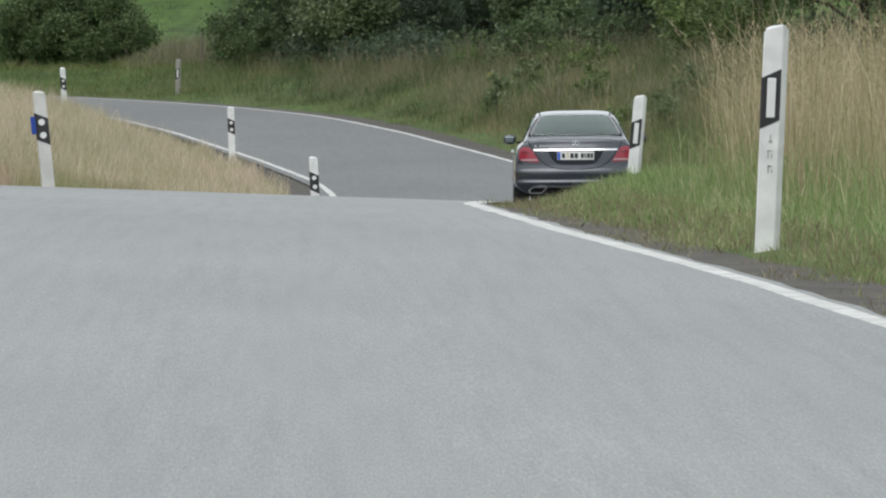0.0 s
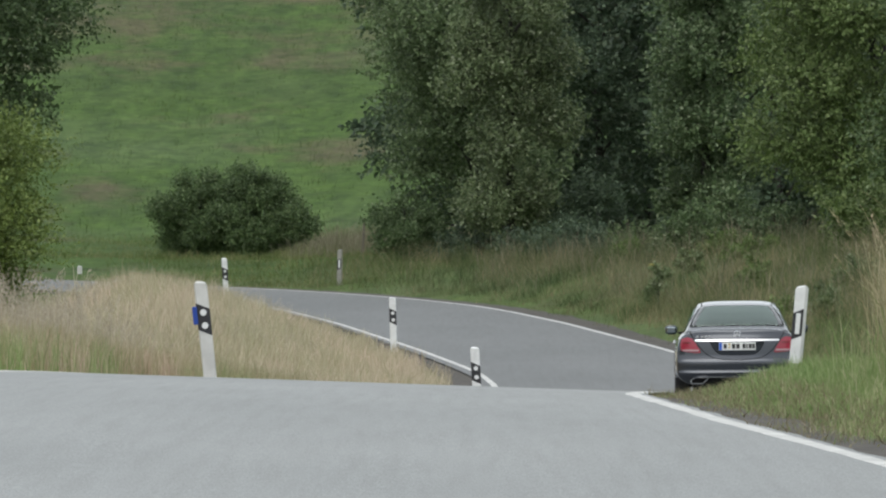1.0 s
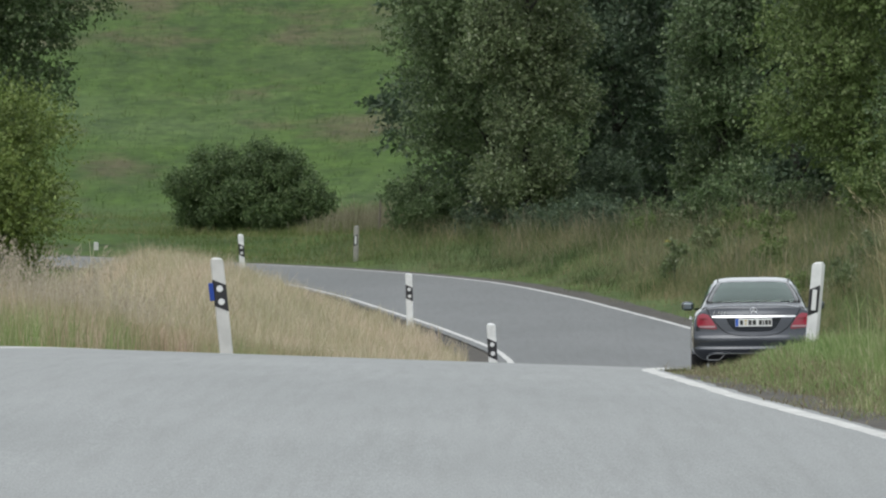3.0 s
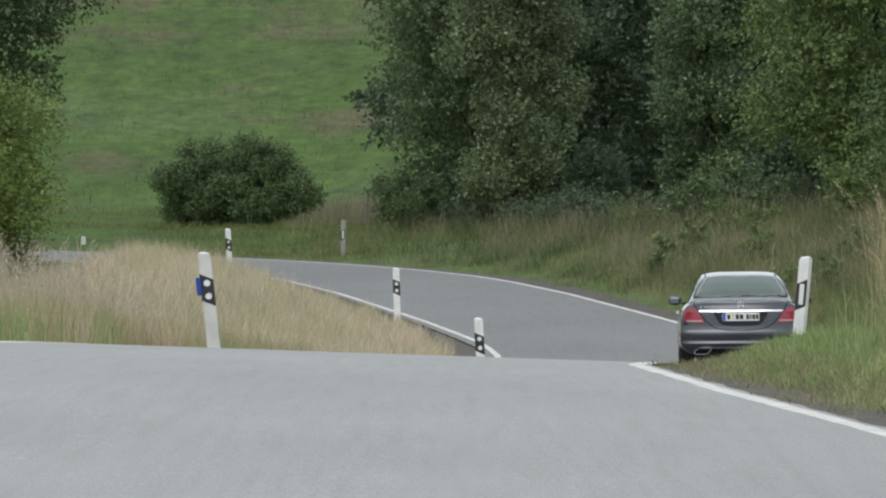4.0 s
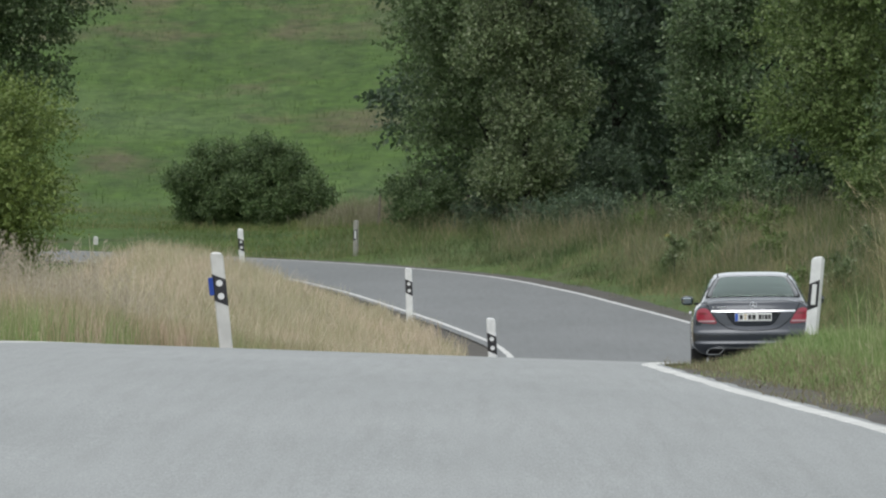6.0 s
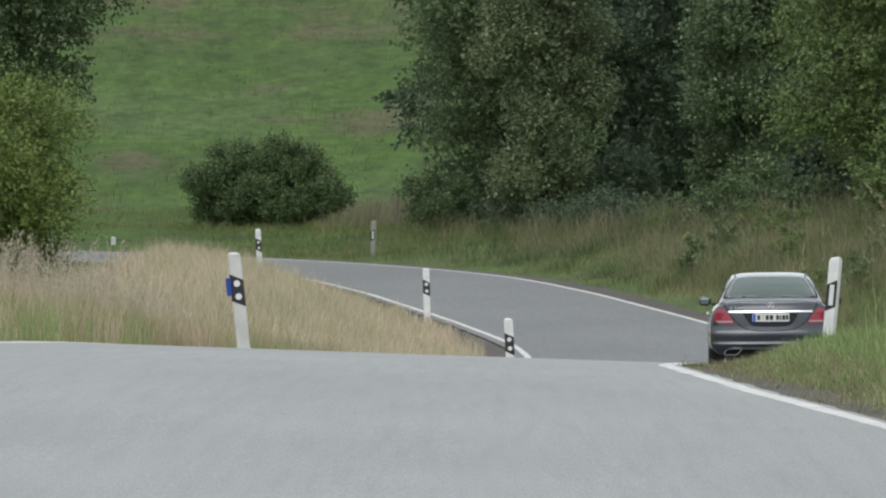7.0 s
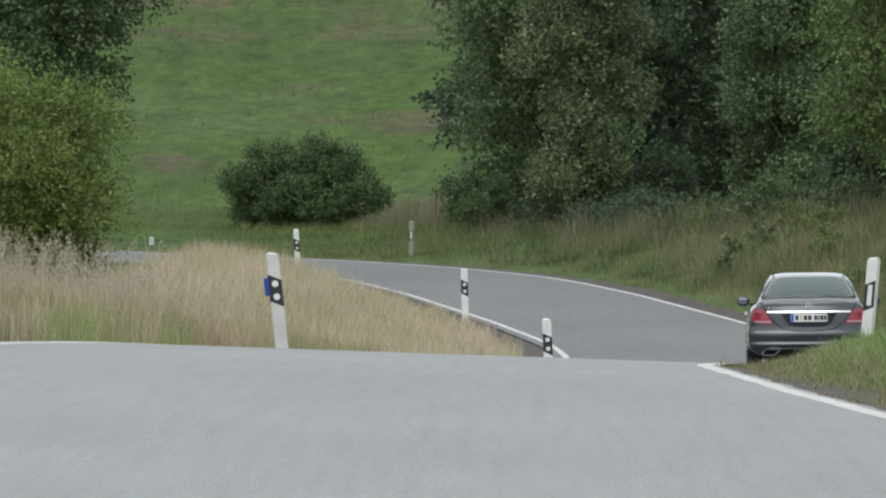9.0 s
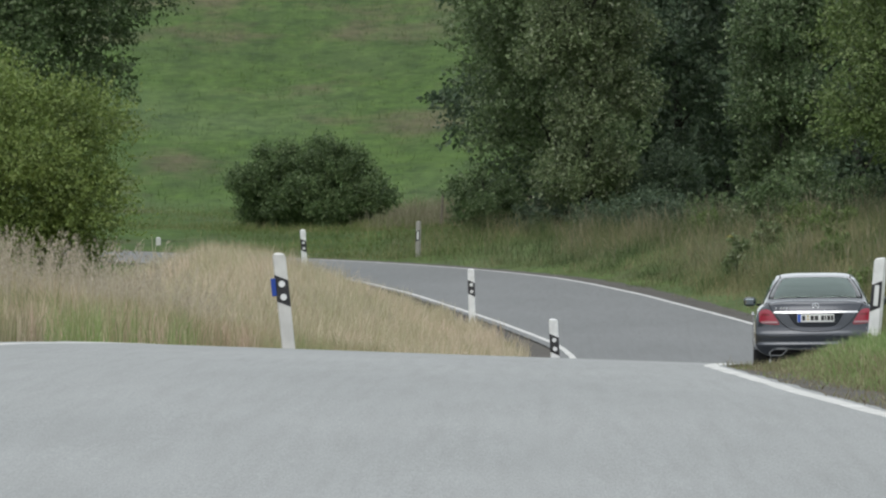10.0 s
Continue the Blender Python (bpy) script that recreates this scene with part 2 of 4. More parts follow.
    out = []
    for v in (x, y):
        pad = np.concatenate([2 * v[0] - v[17:0:-1], v, 2 * v[-1] - v[-2:-19:-1]])
        out.append(np.convolve(pad, k, "valid"))
    return np.stack(out, 1)


LANE = centre_line()
LANE_DIR = np.gradient(LANE, axis=0)
LANE_DIR /= np.linalg.norm(LANE_DIR, axis=1)[:, None]
LANE_RIGHT = np.stack([LANE_DIR[:, 1], -LANE_DIR[:, 0]], 1)


def offset(x, y):
    """Metres to the right of the lane's centre line, and the index on it."""
    x, y = np.atleast_1d(np.asarray(x, float)), np.atleast_1d(np.asarray(y, float))
    u, idx = np.empty(x.shape), np.empty(x.shape, int)
    for a in range(0, x.size, 20000):
        px, py = x.flat[a:a + 20000], y.flat[a:a + 20000]
        i = np.argmin((px[:, None] - LANE[None, ::2, 0]) ** 2 + (py[:, None] - LANE[None, ::2, 1]) ** 2, axis=1) * 2
        side = (px - LANE[i, 0]) * LANE_RIGHT[i, 0] + (py - LANE[i, 1]) * LANE_RIGHT[i, 1]
        u.flat[a:a + 20000], idx.flat[a:a + 20000] = side, i
    return u, idx


def tilt(y):
    """Cross fall of the lane, down to the right on the rise."""
    return np.interp(y, [0, 40, 60, 85, 105, 150, 200, 260], [0.012, 0.015, 0.028, 0.034, 0.031, 0.015, 0.0, -0.01])


def lane_height(u, y):
    return EYE[2] + np.interp(y, FALL_Y, FALL_Z) - tilt(y) * np.clip(u, -4, 4)


def ease(t):
    t = np.clip(t, 0, 1)
    return t * t * (3 - 2 * t)


def ripple(x, y):
    return 0.035 * np.sin(x * 1.7 + np.sin(y * 0.6)) * np.sin(y * 0.9 + 1.3 * np.sin(x * 0.8)) + 0.03 * np.sin(x * 0.6 + y * 0.23)


def land(x, y):
    """Height of the ground, verges and slopes."""
    x, y = np.atleast_1d(np.asarray(x, float)), np.atleast_1d(np.asarray(y, float))
    u, _ = offset(x, y)
    z = lane_height(u, y)
    left = np.interp(y, [40, 75, 90, 103, 140, 200, 216, 235, 300], [0.0, 0.0, 0.15, 0.35, 0.9, 1.10, 0.95, 0.10, 0.0])
    right = np.interp(y, [30, 60, 100, 150, 200, 235, 255, 275, 300], [0.1, 0.2, 0.3, 0.8, 1.4, 1.35, 0.9, 0.45, 0.3])
    right = right * ease((x + 6.0) / 6.0)
    z = z + left * (0.62 * ease((-u - 3.5) / 3.5) - 0.95 * ease((-u - 6.6) / 3.0)) + right * ease((u - 2.7) / 6.0)
    z = z + np.interp(y, [40, 52, 64, 76, 97, 112, 130], [0.0, 0.09, 0.11, 0.14, 0.13, 0.08, 0.0]) * ease((u - 2.4) / 1.0)
    out = ease((np.abs(u) - 2.5) / 1.5)
    z = z + ripple(x, y) * out
    return z - 0.05 * (1 - ease((np.abs(u) - 2.6) / 0.6)) - 0.012


def sheet(name, verts, faces, mat, smooth=True):
    me = bpy.data.meshes.new(name)
    me.from_pydata([tuple(v) for v in verts], [], faces)
    me.materials.append(mat)
    if smooth:
        me.polygons.foreach_set("use_smooth", [True] * len(me.polygons))
    return new(name, me)


def grid_faces(rows, cols):
    return [(r * cols + c, r * cols + c + 1, (r + 1) * cols + c + 1, (r + 1) * cols + c) for r in range(rows - 1) for c in range(cols - 1)]


def spread(inner, step, far):
    a = list(np.arange(0, inner, step))
    while a[-1] < far:
        a.append(a[-1] + max(step, (a[-1] - inner) * 0.25 + step))
    return a


gx = np.array(sorted({round(v, 3) for v in spread(16, 0.4, 2500)} | {-round(v, 3) for v in spread(16, 0.4, 2500)}))
gy = np.array([-2500, -900, -500, -380, -300, -220, -150, -110, -90, -70, -50, -35] + list(np.arange(-20, 300, 1.0)) + list(np.arange(300, 460, 3.0)) + [470, 500, 540, 600, 680, 800, 1000, 1400, 2000, 2600])
mx, my = np.meshgrid(gx, gy)
mz = land(mx.ravel(), my.ravel())
ground = sheet("ground", np.stack([mx.ravel(), my.ravel(), mz], 1), grid_faces(len(gy), len(gx)), TURF)
gu, _ = offset(mx.ravel(), my.ravel())
thatch = ease((-gu - 2.9) / 0.6) * (gu > -16) * ease((my.ravel() - 80) / 8) * ease((232 - my.ravel()) / 10) * 0.85
thatch = np.maximum(thatch, np.interp(my.ravel(), [110, 125], [0.22, 0.07]) * ease((gu - 2.5) / 0.6) * (gu < 14) * ease((290 - my.ravel()) / 20) * ease((my.ravel() - 20) / 10))
ground.data.attributes.new("thatch", "FLOAT", "POINT").data.foreach_set("value", thatch.astype(np.float32))
tagged(ground, "green meadow ground rising into a hillside", "ground", kind="structure")


def strip(name, u0, u1, lift, mat, parts=2, wobble=0.0, side=None):
    """A band along the lane between two offsets from its centre line."""
    idx = np.arange(len(LANE))
    us = np.linspace(u0, u1, parts)
    verts = []
    for i in idx:
        for c, u in enumerate(us):
            rise = side if side is not None and c in (0, parts - 1) else lift
            w = u + (wobble * noise.noise((i * 0.35, u * 3.0, 0)) if u in (u0, u1) else 0)
            w += min(0.0, u) / HALF * float(np.interp(LANE[i, 1], [50, 70, 86, 102], [0, 0.22, 0.22, 0]))
            p = LANE[i] + LANE_RIGHT[i] * w
            verts.append((p[0], p[1], lane_height(np.array([w]), np.array([p[1]]))[0] + rise))
    return sheet(name, verts, grid_faces(len(idx), parts), mat)


road = strip("road", -HALF - 0.26, HALF + 0.05, 0.0, ASPHALT, parts=13, wobble=0.05)
tagged(road, "worn pale grey asphalt country lane", "road", kind="structure")
for name, u0 in (("edge_line_left", -HALF - 0.10), ("edge_line_right", HALF - 0.11)):
    tagged(strip(name, u0, u0 + 0.115, 0.0022, LINE_PAINT, parts=8, wobble=0.03, side=-0.001), "white painted edge line", "road marking", kind="structure")
for name, u0, u1 in (("shoulder_left", -3.0, -HALF - 0.1), ("shoulder_right", HALF + 0.02, 3.12)):
    tagged(strip(name, u0, u1, -0.022, SOIL, parts=4, wobble=0.25), "bare dry soil shoulder beside the asphalt", "shoulder", kind="structure")
# ---- grass ----
def blades(name, x, y, height, width, lean, mat, label, seed, head=0.0, category="grass", plume=1.6):
    """Many single blades in one mesh; head: share of the blades that carry an ear."""
    rng = np.random.default_rng(seed)
    n = len(x)
    z = land(x, y) - 0.02
    a = rng.uniform(0, 2 * np.pi, n)
    b = rng.uniform(0, 2 * np.pi, n)
    h = height
    side = np.stack([np.cos(a), np.sin(a) * 0.4, np.zeros(n)], 1)
    bend = np.stack([np.cos(b), np.sin(b), np.zeros(n)], 1) * (lean * h)[:, None]
    base = np.stack([x, y, z], 1)
    up = np.array([0, 0, 1.0])
    mid = base + bend * 0.45 + up * (h * 0.66)[:, None]
    tip = base + bend * 1.15 + up * (h * (1 - 0.25 * lean))[:, None]
    w = (width / 2)[:, None]
    wide = np.where(rng.random(n) < head, plume, 0.8)[:, None]
    v = np.stack([base - side * w, base + side * w, mid + side * w * wide, mid - side * w * wide, tip], 1).reshape(-1, 3)
    k = np.arange(n)[:, None] * 5
    me = bpy.data.meshes.new(name)
    me.vertices.add(n * 5)
    me.vertices.foreach_set("co", v.astype(np.float32).ravel())
    me.loops.add(n * 7)
    me.loops.foreach_set("vertex_index", np.concatenate([(k + np.array([0, 1, 2, 3])).reshape(-1), (k + np.array([3, 2, 4])).reshape(-1)]).astype(np.int32))
    me.polygons.add(n * 2)
    me.polygons.foreach_set("loop_start", np.concatenate([np.arange(n) * 4, 4 * n + np.arange(n) * 3]).astype(np.int32))
    me.update(calc_edges=True)
    me.materials.append(mat)
    return tagged(new(name, me), label, category, kind="stuff")


def scatter(seed, count, x0, x1, y0, y1, u0, u1, clump=0.0):
    """Random places on the land between two offsets from the lane, in uneven clumps."""
    rng = np.random.default_rng(seed)
    x, y = rng.uniform(x0, x1, count), rng.uniform(y0, y1, count)
    u, _ = offset(x, y)
    edge = 0.35 * np.sin(y * 0.9) * np.sin(y * 0.37 + 1)
    keep = (u > np.maximum(u0 + (edge if u0 > 0 else 0), min(u0, HALF + 0.05))) & (u < u1 + (edge if u1 < 0 else 0))
    if clump:
        f = np.sin(x * 2.3 + np.sin(y * 1.1) * 2) * np.sin(y * 1.3 + np.sin(x * 1.7) * 2) * 0.5 + 0.5
        keep &= rng.random(count) < (1 - clump) + clump * (f ** 3 if clump > 0.85 else f)
    return x[keep], y[keep], rng


def field(name, seed, count, box, u0, u1, h, hv, w, lean, mat, label, clump=0.3, head=0.0, rise=None, fan=None, fade=None, plume=1.6, gaps=()):
    """A stand of grass. rise: heights grow from the lane outwards over that many metres; fan: left edge, fitted to the
    camera's view cone.
    """
    x, y, rng = scatter(seed, count, *box, u0, u1, clump)
    if fan:
        keep = x > -(fan[0] + fan[1] * y)
        x, y = x[keep], y[keep]
    if fade:
        keep = rng.random(len(x)) < ease((x - fade[0]) / (fade[1] - fade[0]))
        x, y = x[keep], y[keep]
    for y0, y1, reach in gaps:
        u, _ = offset(x, y)
        bare = (y > y0) & (y < y1) & (u < reach + 0.22 * np.sin(y * 1.9) + 0.1 * np.sin(y * 5.3)) & (rng.random(len(x)) < 0.9)
        x, y = x[~bare], y[~bare]
    n = len(x)
    tall = h * (1 + hv * rng.normal(0, 1, n).clip(-1.8, 1.8)) * (0.8 + 0.4 * (np.sin(x * 0.9 + y * 0.35) * np.sin(y * 0.21 + x * 0.5) * 0.5 + 0.5))
    if rise:
        u, _ = offset(x, y)
        tall = tall * (0.55 + 0.45 * ease((np.abs(u) - rise[0]) / rise[1]))
    return blades(name, x, y, tall.clip(0.03), w * rng.uniform(0.6, 1.4, n), rng.uniform(0.05, lean, n), mat, label, seed, head, plume=plume)


def plumes(name, seed, count, zone, u0, u1, h, head, label, gap=0.5, mat=None, fat=1.0):
    """Tall stalks, each with a feathery seed head of many spikelets, in one mesh."""
    x, y, rng = scatter(seed, count, *zone, u0, u1, gap)
    n, each = len(x), 22
    tall = h * rng.uniform(0.72, 1.12, n)
    base = np.stack([x, y, land(x, y) - 0.02], 1)
    b = rng.uniform(0, 2 * np.pi, n)
    lean = np.stack([np.cos(b), np.sin(b), np.zeros(n)], 1) * (rng.uniform(0.02, 0.28, n) * tall)[:, None]
    neck = base + lean * 0.6 + np.array([0, 0, 1.0]) * (tall - head)[:, None]
    tip = base + lean * 1.25 + np.array([0, 0, 1.0]) * tall[:, None]
    side = np.stack([np.cos(b + 1.3), np.sin(b + 1.3) * 0.4, np.zeros(n)], 1) * 0.0022
    stem = np.stack([base - side, base + side, neck + side * 0.8, base - side, neck + side * 0.8, neck - side * 0.8], 1).reshape(-1, 3)
    t = rng.uniform(0, 1, (n, each, 1))
    d = rng.normal(0, 1, (n, each, 3)) * np.array([1, 1, 0.4])
    d /= np.linalg.norm(d, axis=2)[:, :, None]
    out = d * fat * (0.004 + 0.017 * np.sin(np.pi * (0.12 + 0.86 * t))) * rng.uniform(0.5, 1.2, (n, 1, 1))
    c = neck[:, None] + (tip - neck)[:, None] * t + out
    along = (tip - neck)[:, None] * 0.13 + d * 0.010
    w = np.cross(along, rng.normal(0, 1, (n, each, 3)))
    w *= fat * 0.0042 / (np.linalg.norm(w, axis=2)[:, :, None] + 1e-6)
    ears = np.stack([c - w, c + w, c + along], 2).reshape(-1, 3)
    v = np.concatenate([stem, ears])
    me = bpy.data.meshes.new(name)
    me.vertices.add(len(v))
    me.vertices.foreach_set("co", v.astype(np.float32).ravel())
    me.loops.add(len(v))
    me.loops.foreach_set("vertex_index", np.arange(len(v), dtype=np.int32))
    me.polygons.add(len(v) // 3)
    me.polygons.foreach_set("loop_start", np.arange(0, len(v), 3, dtype=np.int32))
    me.update(calc_edges=True)
    me.materials.append(mat or HEADS)
    return tagged(new(name, me), label, "grass", kind="stuff")


# Two bare soil patches; the third gap lets the edge line show to the camera.
GRASS_GAPS = ((50.6, 54.2, 2.72), (41.5, 48.6, 2.72), (64.0, 92.0, 2.36))
field("dry_grass", 11, 330000, (-9, 2.5, 84, 126), -12.5, -3.3, 0.53, 0.36, 0.0034, 0.36, STRAW, "tall dry straw-coloured grass covering the inner bank", 0.45, 0.45, (3.3, 3.4), (0.8, 0.047))
field("dry_grass", 24, 520000, (-14, 2.5, 122, 220), -12.5, -3.3, 0.56, 0.34, 0.0042, 0.45, STRAW_PALE, "pale ripe dry grass along the inside of the bend", 0.45, 0.6, (3.3, 3.4), (0.8, 0.047))
plumes("seed_grass", 12, 1500, (-8, -3.0, 88, 124), -9, -3.6, 0.70, 0.15, "dry grass stalks with feathery pale seed heads", 0.6)
plumes("seed_grass", 27, 2300, (-8, -3.1, 90, 116), -9, -3.6, 0.88, 0.19, "tall feathery grey-beige seed heads over the dry grass", 0.6)
plumes("seed_grass", 28, 5000, (-10, 1.5, 122, 215), -11, -5.2, 0.60, 0.15, "seed heads rising over the pale ripe grass", 0.6)
field("verge_grass", 13, 22000, (-8, -2.9, 86, 112), -8, -2.9, 0.26, 0.4, 0.005, 0.6, VERGE, "short green grass at the foot of the dry grass", 0.8)
field("verge_grass", 14, 430000, (1, 8, 38, 112), 2.55, 6.5, 0.105, 0.6, 0.0034, 0.8, VERGE, "short green and straw-flecked verge grass beside the lane", 0.7, 0.2, (2.5, 1.2), gaps=GRASS_GAPS)
field("verge_grass", 26, 330000, (1, 8, 38, 112), 2.25, 3.15, 0.066, 0.6, 0.0045, 1.2, EDGE_GRASS, "trodden brownish grass at the edge of the asphalt", 0.45, 0.2, gaps=GRASS_GAPS)
field("dry_grass", 15, 50000, (1.5, 8, 42, 77), 3.8, 7.5, 0.88, 0.30, 0.0030, 0.5, STRAW_GOLD, "tall pale dry grass behind the roadside post", 0.5, 0.6)
plumes("seed_grass", 29, 2600, (1.5, 8, 42, 77), 3.68, 7.5, 1.02, 0.18, "feathery tan seed heads over the tall roadside grass", 0.5, STRAW_GOLD, 0.7)
field("bank_grass", 16, 380000, (-3, 16, 100, 228), 3.3, 11.5, 0.44, 0.5, 0.0045, 1.3, BANK_TAN, "rough dull green and tan grass on the wooded bank", 0.5, 0.35, (2.9, 2.5))
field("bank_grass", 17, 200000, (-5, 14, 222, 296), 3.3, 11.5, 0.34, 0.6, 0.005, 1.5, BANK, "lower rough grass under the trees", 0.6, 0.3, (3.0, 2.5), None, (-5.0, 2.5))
field("bank_grass", 18, 120000, (-9.5, 8, 268, 345), 3.0, 70, 0.12, 0.6, 0.007, 1.6, FRINGE, "rough meadow grass around the lone bush", 0.6, 0.4, None, None, (-9.5, -5.0))
field("bank_grass", 30, 16000, (-9.0, -2.8, 304, 309.5), 3.0, 70, 0.20, 0.6, 0.006, 0.9, FRINGE, "rank uncut grass round the foot of the bush", 0.9, 0.4, None, None, (-9.0, -7.0))
field("bank_grass", 32, 150000, (-5, 9.5, 108, 290), 2.85, 4.1, 0.10, 0.5, 0.0045, 1.0, BANK, "short dull grass between the bare shoulder and the bank", 0.4, 0.2)
field("dry_grass", 20, 16000, (-4.6, 3.5, 296, 330), 5.0, 90, 0.42, 0.5, 0.006, 0.8, PLUME, "tan seeding grass between the bush and the wood", 0.8, 0.6, None, None, (-4.6, -3.2))
field("dry_grass", 21, 70000, (-2, 14, 150, 270), 4.2, 9.5, 0.70, 0.28, 0.0035, 0.8, PLUME, "thin pale seed stalks scattered over the bank", 0.95, 0.9, None, None, (-2.0, 5.5), 2.4)
field("verge_grass", 22, 30000, (1.5, 8, 42, 70), 3.5, 7.0, 0.34, 0.4, 0.006, 0.6, VERGE, "knee-high green grass at the foot of the tall dry grass", 0.6)
field("meadow_grass", 31, 130000, (-26, 14, 343, 470), -500, 500, 0.15, 0.5, 0.011, 1.0, MEADOW_BLADE, "tufts of meadow grass over the hillside", 0.95)
field("bank_grass", 23, 42000, (-24, -7.6, 302, 345), 8, 90, 0.12, 0.6, 0.007, 1.6, FRINGE, "rough meadow grass beyond the bend", 0.6)


# ---- trees and bushes ----
def part(name, bm, mat, parent, label=""):
    me = bpy.data.meshes.new(name)
    bm.to_mesh(me)
    bm.free()
    me.materials.append(mat)
    ob = new(name, me)
    ob.parent = parent
    if label:
        ob["label"] = label
    return ob


def thing(name, x, y, z, label, category, group="", rz=0, ry=0, rx=0):
    e = new(name)
    e.empty_display_size = 0.2
    e.matrix_world = pose(x, y, z, rx, ry, rz)
    return tagged(e, label, category, group)


def tube(bm, a, b, r0, r1, sides=7):
    a, b = Vector(a), Vector(b)
    d = (b - a).normalized()
    p = d.orthogonal().normalized()
    q = d.cross(p)
    rings = []
    for c, r in ((a, r0), (b, r1)):
        rings.append([bm.verts.new(c + (p * math.cos(t) + q * math.sin(t)) * r) for t in [2 * math.pi * k / sides for k in range(sides)]])
    for k in range(sides):
        bm.faces.new((rings[0][k], rings[0][(k + 1) % sides], rings[1][(k + 1) % sides], rings[1][k]))


def leaf_mesh(name, c, a, out, size, mat, rng):
    """Single leaves: folded diamonds at the places c, along the ways a."""
    n = len(c)
    a = a / (np.linalg.norm(a, axis=1)[:, None] + 1e-6)
    b = np.cross(a, rng.normal(0, 1, (n, 3)) + out)
    b /= np.linalg.norm(b, axis=1)[:, None] + 1e-6
    s = (size * rng.uniform(0.6, 1.35, n))[:, None]
    up = np.cross(a, b) * s * 0.12
    v = np.stack([c - a * s * 0.5, c + b * s * 0.34 + up, c + a * s * 0.6, c - b * s * 0.34 + up], 1).reshape(-1, 3)
    k = np.arange(n)[:, None] * 4
    me = bpy.data.meshes.new(name)
    me.vertices.add(n * 4)
    me.vertices.foreach_set("co", v.astype(np.float32).ravel())
    me.loops.add(n * 6)
    me.loops.foreach_set("vertex_index", (k + np.array([0, 1, 2, 0, 2, 3])).astype(np.int32).ravel())
    me.polygons.add(n * 2)
    me.polygons.foreach_set("loop_start", (np.arange(n * 2) * 3).astype(np.int32))
    me.update(calc_edges=True)
    me.materials.append(mat)
    return me


def unit(v):
    return v / (np.linalg.norm(v, axis=-1)[..., None] + 1e-6)


def tree(name, x, y, height, spread_r, low, leaves, size, mat, label, seed, lobes=16, trunk_r=0.12, category="tree", ox=0.0, flat=1.0, clump=0.55, blunt=1.0, rising=0.45, pad=0.66, core=0.45, bough=1.0):
    """A leafy tree: tapered trunk, limbs to the boughs, twigs to the shoots, and a crown of single leaves set along the shoots."""
    rng = np.random.default_rng(seed)
    z = float(land(x, y)[0]) - 0.05
    root = thing(name, x, y, z, label, category)
    lobe, lobe_r = [], []
    for k in range(lobes):
        f = (k + 0.5) / lobes
        zz = low + (height - low) * f
        belly = spread_r * (0.55 + 0.45 * math.sin(math.pi * min(1, 0.18 + f * 0.8))) * (1.0 if f < 0.75 else ((1.15 - f) / 0.4) ** blunt)
        ang = k * 2.4 + rng.uniform(-0.5, 0.5)
        rr = belly * rng.uniform(core, 0.86)
        lobe.append((ox * f + rr * math.cos(ang), rr * math.sin(ang) * flat, zz + rng.uniform(-0.05, 0.05) * height))
        lobe_r.append(belly * bough * rng.uniform(0.30, 0.54))
    lobe, lobe_r = np.array(lobe), np.array(lobe_r)
    share = lobe_r ** 2 / (lobe_r ** 2).sum()
    # shoots stand out from the boughs and turn upwards; each carries a dozen leaves
    each = 13
    count = max(40, int(leaves * 0.68 / each))
    own = rng.choice(lobes, count, p=share)
    d = rng.normal(0, 1, (count, 3))
    d[:, 2] += 0.55
    d = unit(d)
    ends = lobe[own] + d * (lobe_r[own] * rng.uniform(0.70, 1.05, count))[:, None] * np.array([1, 1, pad])
    ends[:, 2] = np.maximum(ends[:, 2], max(0.12, low * 0.75))
    aim = unit(d * 0.75 + np.array([0, 0, rising]) + rng.normal(0, 0.35, (count, 3)))
    length = clump * rng.uniform(0.45, 1.35, count) * (spread_r / 2.5) ** 0.5
    t = (np.arange(each) + rng.uniform(0, 1, (count, each))) / each
    c = ends[:, None] + aim[:, None] * (length[:, None] * t)[:, :, None]
    side = unit(rng.normal(0, 1, (count, each, 3)) + np.array([0, 0, -0.25]))
    c = c + side * (size * rng.uniform(0.4, 1.5, (count, each)) * (1.25 - 0.7 * t))[:, :, None]
    axis = side + aim[:, None] * 0.6
    spray = (c.reshape(-1, 3), axis.reshape(-1, 3), np.repeat(d, each, 0))
    # older leaves inside the boughs
    inner = leaves - count * each
    at = rng.choice(lobes, max(10, inner), p=share)
    e = unit(rng.normal(0, 1, (len(at), 3)))
    ci = lobe[at] + e * (lobe_r[at] * rng.uniform(0.15, 0.85, len(at)))[:, None] * np.array([1, 1, pad * 0.9])
    ci[:, 2] = np.maximum(ci[:, 2], max(0.12, low * 0.75))
    inside = (ci, rng.normal(0, 1, (len(at), 3)), e)
    crown = new("crown", leaf_mesh("crown", *(np.concatenate(p) for p in zip(spray, inside)), size, mat, rng))
    crown.parent = root
    bm = bmesh.new()
    pts = [Vector((0, 0, -0.1))]
    for k in range(1, 7):
        f = k / 6
        pts.append(Vector((ox * f * 0.5 + rng.uniform(-0.12, 0.12) * spread_r / 3, rng.uniform(-0.12, 0.12), height * 0.82 * f)))
    for k in range(6):
        tube(bm, pts[k], pts[k + 1], trunk_r * (1.15 - k / 6), trunk_r * (1.15 - (k + 1) / 6), 9)
    part("trunk", bm, BARK, root)
